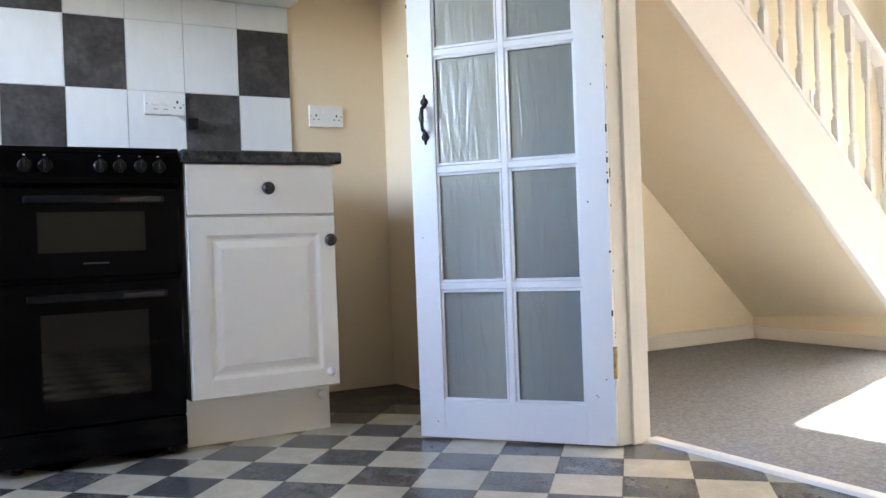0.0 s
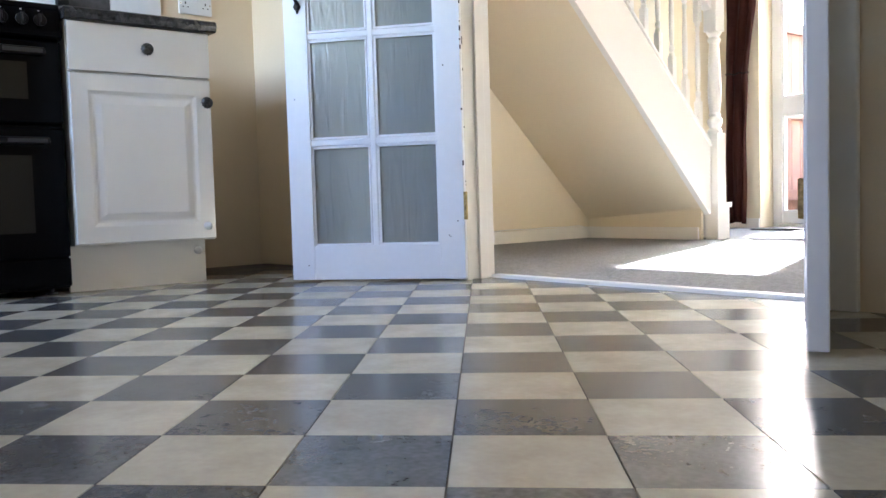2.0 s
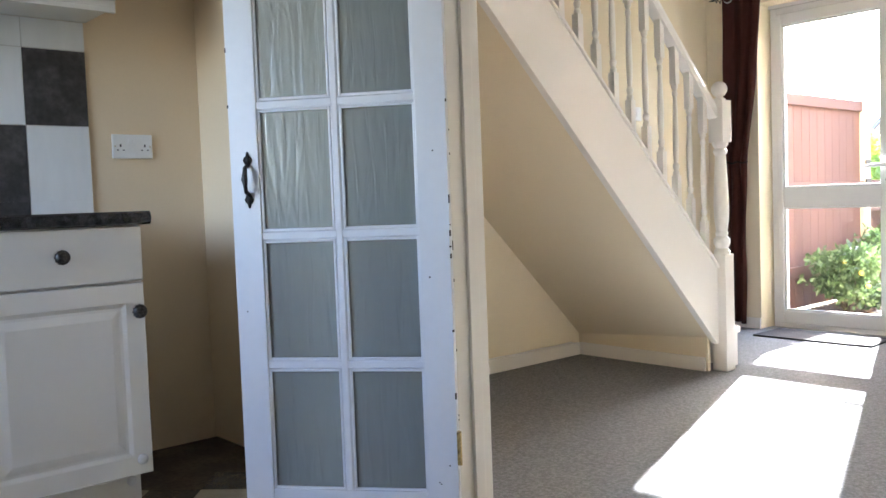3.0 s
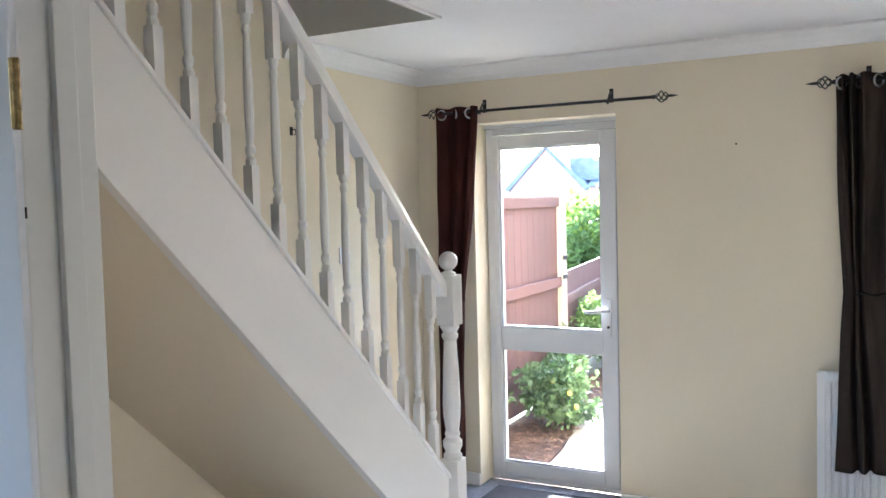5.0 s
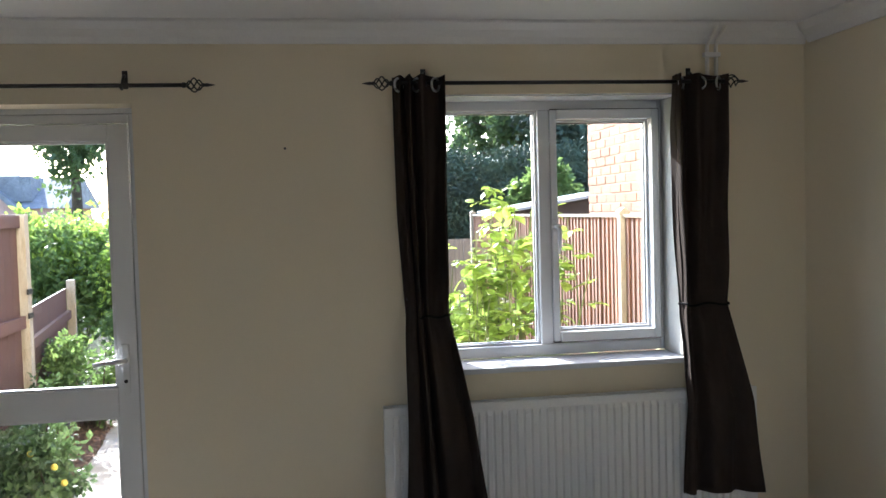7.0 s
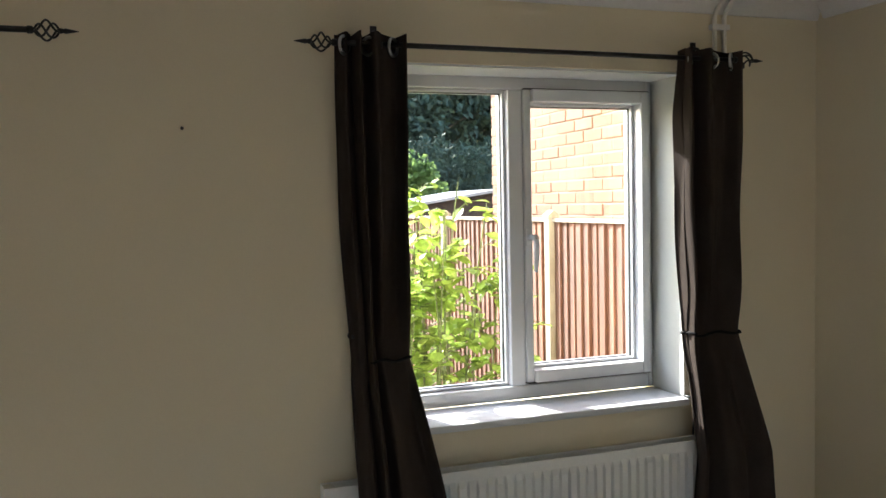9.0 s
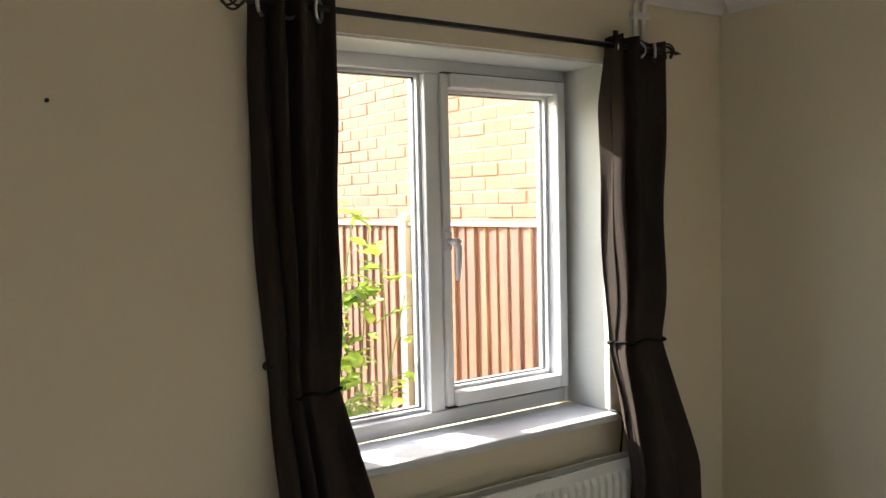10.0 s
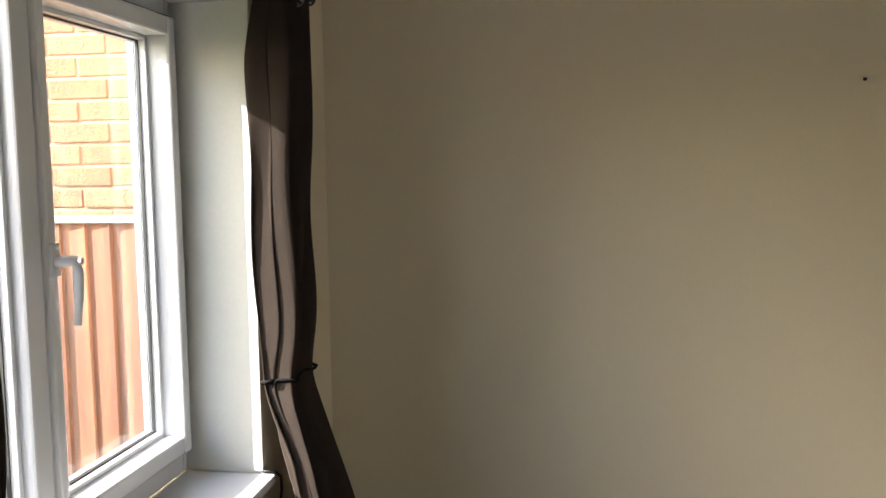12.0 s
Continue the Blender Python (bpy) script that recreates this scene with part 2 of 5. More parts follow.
def thing(name, label, category, at=(0, 0, 0), rz=0.0, group="", kind=""):
    e = new(name)
    e.empty_display_size = 0.1
    e.matrix_world = pose(*at, 0, 0, rz)
    return tagged(e, label, category, group, kind)


def mesh_of(name, bm, mat, smooth=False):
    me = bpy.data.meshes.new(name)
    bm.normal_update()
    bm.to_mesh(me)
    bm.free()
    for mm in (mat if isinstance(mat, (list, tuple)) else [mat]):
        me.materials.append(mm)
    if smooth:
        me.polygons.foreach_set("use_smooth", [True] * len(me.polygons))
    return me


def part(name, bm, mat, parent, label="", smooth=False):
    ob = new(name, mesh_of(name, bm, mat, smooth))
    ob.parent = parent
    return tagged(ob, label)


def whole(name, bm, mat, label, category, kind="", group="", smooth=False):
    return tagged(new(name, mesh_of(name, bm, mat, smooth)), label, category, group, kind)


def box(bm, x0, x1, y0, y1, z0, z1, bevel=0.0, m=None):
    vs = [bm.verts.new((x, y, z)) for z in (z0, z1) for x, y in ((x0, y0), (x1, y0), (x1, y1), (x0, y1))]
    fs = [bm.faces.new([vs[i] for i in q]) for q in ((3, 2, 1, 0), (4, 5, 6, 7), (0, 1, 5, 4), (1, 2, 6, 5), (2, 3, 7, 6), (3, 0, 4, 7))]
    if bevel:
        es = {e for f in fs for e in f.edges}
        r = bmesh.ops.bevel(bm, geom=list(es), offset=bevel, segments=2, affect='EDGES', profile=0.6)
        vs = list({v for f in r["faces"] for v in f.verts} | {v for v in vs if v.is_valid})
    if m is not None:
        bmesh.ops.transform(bm, matrix=m, verts=vs)
    return bm


def bx(*a, bevel=0.0, m=None):
    return box(bmesh.new(), *a, bevel=bevel, m=m)


def prism(bm, pts, axis, a, b, bevel=0.0):
    """A polygon of two coordinates, drawn out from a to b along an axis (x: pts are y, z; y: x, z; z: x, y)."""
    def at(p, d):
        return {"x": (d, *p), "y": (p[0], d, p[1]), "z": (*p, d)}[axis]
    lo = [bm.verts.new(at(p, a)) for p in pts]
    hi = [bm.verts.new(at(p, b)) for p in pts]
    n = len(pts)
    fs = [bm.faces.new(lo), bm.faces.new(hi[::-1])]
    fs += [bm.faces.new((lo[i], hi[i], hi[(i + 1) % n], lo[(i + 1) % n])) for i in range(n)]
    bmesh.ops.recalc_face_normals(bm, faces=fs)
    if bevel:
        bmesh.ops.bevel(bm, geom=list({e for f in fs for e in f.edges}), offset=bevel, segments=2, affect='EDGES', profile=0.6)
    return bm


def lathe(bm, profile, seg=14, m=None):
    """Rings of (radius, height) turned about z."""
    rings = [[bm.verts.new((r * math.cos(2 * math.pi * i / seg), r * math.sin(2 * math.pi * i / seg), z)) for i in range(seg)] for r, z in profile]
    for p, q in zip(rings, rings[1:]):
        for i in range(seg):
            bm.faces.new((p[i], p[(i + 1) % seg], q[(i + 1) % seg], q[i]))
    bm.faces.new(rings[0][::-1])
    bm.faces.new(rings[-1])
    if m is not None:
        bmesh.ops.transform(bm, matrix=m, verts=[v for r in rings for v in r])
    return bm


def tube(bm, pts, r, seg=8):
    pts = [Vector(p) for p in pts]
    rings = []
    for i, p in enumerate(pts):
        d = (pts[min(i + 1, len(pts) - 1)] - pts[max(i - 1, 0)]).normalized()
        u = d.cross(Vector((0.31, 0.17, 0.93)))
        u = u.normalized() if u.length > 0.05 else d.cross(Vector((1, 0, 0))).normalized()
        w = d.cross(u)
        rr = r[i] if isinstance(r, (list, tuple)) else r
        rings.append([bm.verts.new(p + rr * (u * math.cos(2 * math.pi * k / seg) + w * math.sin(2 * math.pi * k / seg))) for k in range(seg)])
    for p, q in zip(rings, rings[1:]):
        for k in range(seg):
            bm.faces.new((p[k], p[(k + 1) % seg], q[(k + 1) % seg], q[k]))
    bm.faces.new(rings[0][::-1])
    bm.faces.new(rings[-1])
    return bm


def torus(bm, centre, R, r, m, seg=20, sides=8):
    rings = []
    for i in range(seg):
        a = 2 * math.pi * i / seg
        rings.append([bm.verts.new(Vector(centre) + m @ Vector(((R + r * math.cos(2 * math.pi * k / sides)) * math.cos(a), (R + r * math.cos(2 * math.pi * k / sides)) * math.sin(a), r * math.sin(2 * math.pi * k / sides)))) for k in range(sides)])
    for i in range(seg):
        p, q = rings[i], rings[(i + 1) % seg]
        for k in range(sides):
            bm.faces.new((p[k], q[k], q[(k + 1) % sides], p[(k + 1) % sides]))
    return bm


AX = pose(0, 0, 0, 0, 90, 0)     # z turned to x
AY = pose(0, 0, 0, -90, 0, 0)    # z turned to y

# ---- the large structure ----
XL, XR, YW, CZ = -1.49, 2.69, 3.605, 2.45
YB = -3.4          # kitchen's back wall
WT = 0.115         # partition thickness


def wall(name, axis, at, thick, a, b, z0, z1, holes, mat, label):
    """A wall along x (axis 'x', its inner face at y = at) or along y, with openings (a0, a1, z0, z1) cut right through."""
    bm = bmesh.new()
    us = sorted({a, b, *(h[0] for h in holes), *(h[1] for h in holes)})
    zs = sorted({z0, z1, *(h[2] for h in holes), *(h[3] for h in holes)})
    vs = {}

    def v(u, d, z):
        key = (round(u, 4), d, round(z, 4))
        if key not in vs:
            dd = at + d * thick
            vs[key] = bm.verts.new((u, dd, z) if axis == "x" else (dd, u, z))
        return vs[key]

    def solid(u0, u1, w0, w1):
        um, wm = (u0 + u1) / 2, (w0 + w1) / 2
        return a < um < b and z0 < wm < z1 and not any(h[0] < um < h[1] and h[2] < wm < h[3] for h in holes)
    us2, zs2 = [a - 1] + us + [b + 1], [z0 - 1] + zs + [z1 + 1]
    for i in range(1, len(us2) - 2):
        for k in range(1, len(zs2) - 2):
            u0, u1, w0, w1 = us2[i], us2[i + 1], zs2[k], zs2[k + 1]
            if not solid(u0, u1, w0, w1):
                continue
            for d in (0, 1):
                bm.faces.new((v(u0, d, w0), v(u1, d, w0), v(u1, d, w1), v(u0, d, w1)))
            if not solid(us2[i - 1], u0, w0, w1):
                bm.faces.new((v(u0, 0, w0), v(u0, 1, w0), v(u0, 1, w1), v(u0, 0, w1)))
            if not solid(u1, us2[i + 2], w0, w1):
                bm.faces.new((v(u1, 0, w0), v(u1, 1, w0), v(u1, 1, w1), v(u1, 0, w1)))
            if not solid(u0, u1, zs2[k - 1], w0):
                bm.faces.new((v(u0, 0, w0), v(u0, 1, w0), v(u1, 1, w0), v(u1, 0, w0)))
            if not solid(u0, u1, w1, zs2[k + 2]):
                bm.faces.new((v(u0, 0, w1), v(u0, 1, w1), v(u1, 1, w1), v(u1, 0, w1)))
    bmesh.ops.recalc_face_normals(bm, faces=bm.faces)
    return whole(name, bm, mat, label, "wall", "structure")


DOOR = (-1.125, -0.282, -0.02, 2.123)
WIN = (0.977, 2.084, 0.93, 2.15)
wall_window = wall("wall_window", "x", YW, 0.32, XL - 0.12, XR + 0.25, -0.15, 5.0, [DOOR, WIN], MAGNOLIA, "cream painted outside wall with a glazed door and a window")
wall("wall_living_left", "y", XL, -0.12, 0.0, YW, -0.15, 5.0, [], MAGNOLIA, "plain cream painted wall beside the staircase")
wall("wall_living_right", "y", XR, 0.25, -WT, YW, -0.15, CZ, [], MAGNOLIA, "bare cream painted wall with a nail hole")
wall_kitchen = wall("wall_kitchen_left", "y", XL, -0.12, YB, 0.0, -0.15, CZ + 0.3, [], CREAM, "warm cream kitchen wall with a tiled splashback")
wall("wall_partition", "x", -WT, WT, XL, XR + 0.25, 0.0, CZ + 0.25, [(-0.032, 1.245, -0.1, 2.03)], CREAM, "cream partition wall with a wide double doorway")
wall("wall_kitchen_back", "x", YB, -0.25, XL - 0.12, XR + 0.25, -0.15, CZ, [(-1.15, 0.25, 1.05, 2.1)], CREAM, "plain cream kitchen wall with a window opening")
wall("wall_kitchen_right", "y", XR, 0.25, YB, -WT, -0.15, CZ, [], CREAM, "plain cream kitchen wall")

whole("floor_kitchen", bx(XL, XR, YB, 0.0, -0.15, -0.004), UNDERLAY, "bare brown subfloor under the vinyl", "floor", "structure")
bm = bmesh.new()
box(bm, XL, XR, 0.0, YW, -0.15, 0.004)
box(bm, DOOR[0], DOOR[1], YW, YW + 0.15, -0.15, 0.0039)
whole("floor_living", bm, CARPET, "short-pile mid grey carpet", "floor", "structure")
# threshold strip between vinyl and carpet
whole("trim_threshold", bx(0.0, 1.213, -0.012, 0.03, -0.004, 0.011, bevel=0.004), GLOSS, "white painted threshold strip in the doorway", "threshold", "structure")

# ceiling with the stairwell cut out of it
HX0, HX1, HY0, HY1 = XL, -0.64, 0.0, 2.33
bm = bmesh.new()
for x0, x1, y0, y1 in ((XL, HX1, HY1, YW), (HX1, XR, 0.0, YW)):
    box(bm, x0, x1, y0, y1, CZ, CZ + 0.22)
bmesh.ops.remove_doubles(bm, verts=bm.verts, dist=0.0005)
whole("ceiling_living", bm, CEIL, "white painted ceiling with a stairwell opening", "ceiling", "structure")
whole("ceiling_kitchen", bx(XL, XR, YB, -WT, CZ, CZ + 0.2), CEIL, "white painted kitchen ceiling", "ceiling", "structure")
bm = bmesh.new()
box(bm, HX1, HX1 + 0.1, HY0, HY1 + 0.1, CZ + 0.22, 4.9)
box(bm, HX0, HX1, HY1, HY1 + 0.1, CZ + 0.22, 4.9)
box(bm, HX0, HX1, HY0 - 0.1, HY0, CZ + 0.25, 4.9)
whole("wall_stairwell", bm, MAGNOLIA, "cream walls of the stairwell above the ceiling", "wall", "structure")
whole("ceiling_stairwell", bx(HX0 - 0.12, HX1 + 0.1, HY0 - 0.1, HY1 + 0.1, 4.9, 5.0), CEIL, "white ceiling over the stairwell", "ceiling", "structure")
bm = bmesh.new()
box(bm, HX1 - 0.018, HX1 - 0.001, HY0, HY1 - 0.001, CZ - 0.012, CZ + 0.2, bevel=0.003)
box(bm, HX0 + 0.001, HX1 - 0.019, HY1 - 0.018, HY1 - 0.001, CZ - 0.012, CZ + 0.2, bevel=0.003)
whole("trim_stairwell", bm, GLOSS, "white trim round the stairwell opening", "trim", "structure")

# coving
COVE = [(0, 0), (0, -0.085), (-0.012, -0.085), (-0.022, -0.06), (-0.045, -0.034), (-0.078, -0.018), (-0.092, -0.012), (-0.092, 0)]
bm = bmesh.new()
prism(bm, [(YW - 0.001 + a, CZ - 0.001 + b) for a, b in COVE], "x", XL + 0.001, XR - 0.001)
prism(bm, [(XR - 0.001 + a, CZ - 0.001 + b) for a, b in COVE], "y", 0.002, YW - 0.05)
prism(bm, [(XL + 0.001 - a, CZ - 0.001 + b) for a, b in COVE], "y", HY1 + 0.01, YW - 0.05)
whole("trim_coving", bm, CEIL, "white plaster coving along the ceiling", "coving", "structure")

# baseboards
bm = bmesh.new()
SK = 0.075
for x0, x1 in ((XL + 0.016, DOOR[0] - 0.001), (DOOR[1] + 0.001, XR - 0.016)):
    box(bm, x0, x1, YW - 0.016, YW - 0.001, 0.003, SK, bevel=0.003)
box(bm, XR - 0.016, XR - 0.001, 0.01, YW - 0.001, 0.003, SK, bevel=0.003)
box(bm, XL + 0.001, XL + 0.016, 0.01, 2.17, 0.003, SK, bevel=0.003)
box(bm, XL + 0.001, XL + 0.016, 2.52, YW - 0.001, 0.003, SK, bevel=0.003)
for x0, x1 in ((XL + 0.016, -0.105), (1.318, XR - 0.016)):
    box(bm, x0, x1, 0.001, 0.016, 0.003, SK, bevel=0.003)
whole("baseboard", bm, GLOSS, "cream-white painted skirting board", "baseboard", "structure")

# door lining and architraves
bm = bmesh.new()
for x0, x1, sx0, sx1 in ((-0.031, 0.0, 0.0, 0.012), (1.213, 1.244, 1.201, 1.213)):
    box(bm, x0, x1, -WT - 0.004, 0.004, 0.0, 2.0, bevel=0.003)
    box(bm, sx0, sx1, -0.07, -0.035, 0.0, 1.985, bevel=0.002)
box(bm, -0.031, 1.244, -WT - 0.004, 0.004, 2.0, 2.029, bevel=0.003)
for y0, y1 in ((-WT - 0.018, -WT - 0.001), (0.001, 0.018)):
    box(bm, -0.095, -0.024, y0, y1, 0.0, 2.09, bevel=0.005)
    box(bm, 1.237, 1.308, y0, y1, 0.0, 2.09, bevel=0.005)
    box(bm, -0.024, 1.237, y0, y1, 2.02, 2.09, bevel=0.005)
whole("trim_doorway", bm, GLOSS, "white gloss door lining and architrave", "door frame", "structure")


# ---- doors between the rooms ----
def glazed_leaf(name, label, at, rz, mirror, W=0.614):
    """A ten-pane leaf; the hinge line is at the origin and the leaf lies along +x."""
    H, T, z0 = 1.975, 0.034, 0.008
    door = thing(name, label, "door", at, rz, "double doors", "structure")
    d = T / 2
    hx, fx = 0.088, W - 0.083
    rows = [0.125, 0.477, 0.838, 1.199, 1.560, 1.895]
    bm = bmesh.new()
    box(bm, 0.002, hx, -d, d, z0, z0 + H, bevel=0.003)
    box(bm, fx, W, -d, d, z0, z0 + H, bevel=0.003)
    part("stile", bm, LEAFPAINT, door)
    bm = bmesh.new()
    box(bm, hx, fx, -d + 0.001, d - 0.001, z0, rows[0], bevel=0.002)
    box(bm, hx, fx, -d + 0.001, d - 0.001, rows[-1], z0 + H, bevel=0.002)
    part("rail", bm, LEAFPAINT, door)
    mx = (hx + fx) / 2
    bm = bmesh.new()
    prism(bm, [(mx - 0.013, -0.007), (mx - 0.007, -d + 0.003), (mx + 0.007, -d + 0.003), (mx + 0.013, -0.007), (mx + 0.013, 0.007), (mx + 0.007, d - 0.003), (mx - 0.007, d - 0.003), (mx - 0.013, 0.007)], "z", rows[0], rows[-1])
    part("glazing_bar", bm, LEAFPAINT, door)
    for z in rows[1:-1]:
        for a, b in ((hx, mx - 0.009), (mx + 0.009, fx)):
            bm = bmesh.new()
            prism(bm, [(-0.007, z - 0.014), (-d + 0.004, z - 0.008), (-d + 0.004, z + 0.008), (-0.007, z + 0.014), (0.007, z + 0.014), (d - 0.004, z + 0.008), (d - 0.004, z - 0.008), (0.007, z - 0.014)], "x", a, b)
            part("glazing_bar", bm, LEAFPAINT, door)
    # beads round each pane, and the panes
    for i in range(5):
        lo, hi = rows[i] + (0.013 if i else 0.0), rows[i + 1] - (0.013 if i < 4 else 0.0)
        for a, b in ((hx, mx - 0.0125), (mx + 0.0125, fx)):
            bm = bmesh.new()
            for s in (-1, 1):
                y0, y1 = sorted((s * 0.004, s * (d - 0.006)))
                box(bm, a, a + 0.007, y0, y1, lo, hi, bevel=0.002)
                box(bm, b - 0.007, b, y0, y1, lo, hi, bevel=0.002)
                box(bm, a + 0.007, b - 0.007, y0, y1, lo, lo + 0.007, bevel=0.002)
                box(bm, a + 0.007, b - 0.007, y0, y1, hi - 0.007, hi, bevel=0.002)
            part("bead", bm, LEAFPAINT, door)
            part("pane", bx(a + 0.001, b - 0.001, -0.002, 0.002, lo + 0.001, hi - 0.001), WAVY, door, "wavy obscure glass pane")
    # worn paint on the edges
    rnd = random.Random(7)
    bm = bmesh.new()
    for _ in range(22):
        z, h = rnd.uniform(0.05, 1.9), 0.003 + 0.024 * rnd.random() ** 2.2
        x = rnd.choice((0.0015, 0.0015, W - 0.002))
        y = rnd.choice((-1, 1)) * (d - 0.002)
        box(bm, x - 0.0012, x + rnd.uniform(0.002, 0.004), y - 0.002, y + 0.0026, z, z + h)
    for _ in range(7):
        x, z = rnd.choice((rnd.uniform(0.01, 0.09), fx + rnd.uniform(0.01, 0.07))), rnd.uniform(0.05, 1.5)
        box(bm, x, x + 0.004, d - 0.001, d + 0.0006, z, z + rnd.uniform(0.002, 0.005))
    part("paint_chip", bm, CHIP, door, "dark chips in the worn paint")
    # iron pull handle with spade ends
    hxp = W - 0.052
    for s in (1, -1):
        bm = bmesh.new()
        for zc, dirn in ((0.955, -1), (1.035, 1)):
            pts = [(0.006, 0), (0.013, 0.014), (0.010, 0.022), (0.005, 0.026), (0.002, 0.038), (-0.002, 0.038), (-0.005, 0.026), (-0.010, 0.022), (-0.013, 0.014), (-0.006, 0)]
            y0, y1 = sorted((s * (d - 0.0005), s * (d + 0.004)))
            prism(bm, [(hxp + px, zc + dirn * pz) for px, pz in pts], "y", y0, y1)
        tube(bm, [(hxp, s * (d + 0.003), 0.954), (hxp, s * (d + 0.022), 0.962), (hxp, s * (d + 0.030), 0.995), (hxp, s * (d + 0.022), 1.028), (hxp, s * (d + 0.003), 1.036)], [0.006, 0.006, 0.009, 0.006, 0.006], 8)
        part("handle", bm, IRON, door, "black iron pull handle with spade ends", True)
    for z in (0.25, 1.83):
        bm = bmesh.new()
        box(bm, -0.004, 0.0019, mirror * d - 0.012, mirror * d + 0.012, z - 0.045, z + 0.045, bevel=0.001)
        lathe(bm, [(0.006, z - 0.046), (0.006, z + 0.046)], 10, pose(-0.004, mirror * (d + 0.003), 0))
        part("hinge", bm, BRASS, door, "worn brass butt hinge")
    # latch plate, dark
    part("latch", bx(W - 0.001, W + 0.0012, -0.011, 0.011, 1.0, 1.07), CHIP, door)
    return door


glazed_leaf("door_1", "white chipped glazed door standing open in the kitchen", (0.012, -WT - 0.015, 0), 218.8, 1)
glazed_leaf("door_2", "white glazed second leaf folded back into the kitchen", (1.207, -WT - 0.018, 0), -61.6, -1, 0.605)


# ---- glazed outside door ----
def outside_door():
    d = thing("door_3", "closed white plastic garden door with two clear panes", "door", (0, 0, 0), 0, "", "structure")
    X0, X1, yf = -1.121, -0.287, YW + 0.165
    bm = bmesh.new()
    for a, b in ((X0, X0 + 0.045), (X1 - 0.045, X1)):
        box(bm, a, b, yf, yf + 0.07, 0.0, 2.10, bevel=0.006)
    box(bm, X0 + 0.045, X1 - 0.045, yf, yf + 0.07, 2.06, 2.10, bevel=0.006)
    box(bm, X0 + 0.045, X1 - 0.045, yf, yf + 0.07, 0.0, 0.03, bevel=0.006)
    part("door_frame", bm, UPVC, d)
    a0, a1, b0, b1 = X0 + 0.047, X1 - 0.047, 0.032, 2.057
    g0, g1 = -1.040, -0.418
    bm = bmesh.new()
    ya, yb = yf - 0.012, yf + 0.058
    box(bm, a0, g0, ya, yb, b0, b1, bevel=0.006)
    box(bm, g1, a1, ya, yb, b0, b1, bevel=0.006)
    box(bm, g0, g1, ya + 0.001, yb - 0.001, 1.985, b1, bevel=0.006)
    box(bm, g0, g1, ya + 0.001, yb - 0.001, 0.80, 0.925, bevel=0.006)
    box(bm, g0, g1, ya + 0.001, yb - 0.001, b0, 0.115, bevel=0.006)
    leaf = part("leaf", bm, UPVC, d)
    for lo, hi in ((0.115, 0.80), (0.925, 1.985)):
        bm = bmesh.new()
        for x0, x1, z0, z1 in ((g0, g0 + 0.012, lo, hi), (g1 - 0.012, g1, lo, hi), (g0 + 0.012, g1 - 0.012, lo, lo + 0.012), (g0 + 0.012, g1 - 0.012, hi - 0.012, hi)):
            box(bm, x0, x1, ya + 0.008, ya + 0.03, z0, z1, bevel=0.004)
        part("bead", bm, UPVC, d)
        part("pane", bx(g0 + 0.001, g1 - 0.001, ya + 0.028, ya + 0.034, lo + 0.001, hi - 0.001), CLEAR, d)
    # lever handle on its plate
    hx = g1 + 0.037
    bm = bmesh.new()
    box(bm, hx - 0.016, hx + 0.016, ya - 0.012, ya + 0.001, 0.90, 1.115, bevel=0.005)
    plate = part("handle_plate", bm, UPVC, d, "white plastic handle plate")
    bm = bmesh.new()
    tube(bm, [(hx, ya - 0.008, 1.045), (hx, ya - 0.045, 1.045), (hx - 0.02, ya - 0.052, 1.046), (hx - 0.07, ya - 0.052, 1.044), (hx - 0.125, ya - 0.048, 1.036)], [0.011, 0.011, 0.011, 0.010, 0.008], 10)
    part("lever", bm, UPVC, plate, "white lever handle", True)
    bm = bmesh.new()
    lathe(bm, [(0.008, 0), (0.008, 0.006)], 12, pose(hx, ya - 0.0115, 0.955) @ pose(0, 0, 0, 90))
    part("keyhole", bm, MARK, plate, "dark key cylinder")
    # reveals and the small lip over the frame
    bm = bmesh.new()
    box(bm, DOOR[0] + 0.001, DOOR[1] - 0.001, YW + 0.15, YW + 0.3, 2.1005, 2.1225)
    part("head_trim", bm, UPVC, d)
    return d


outside_door()


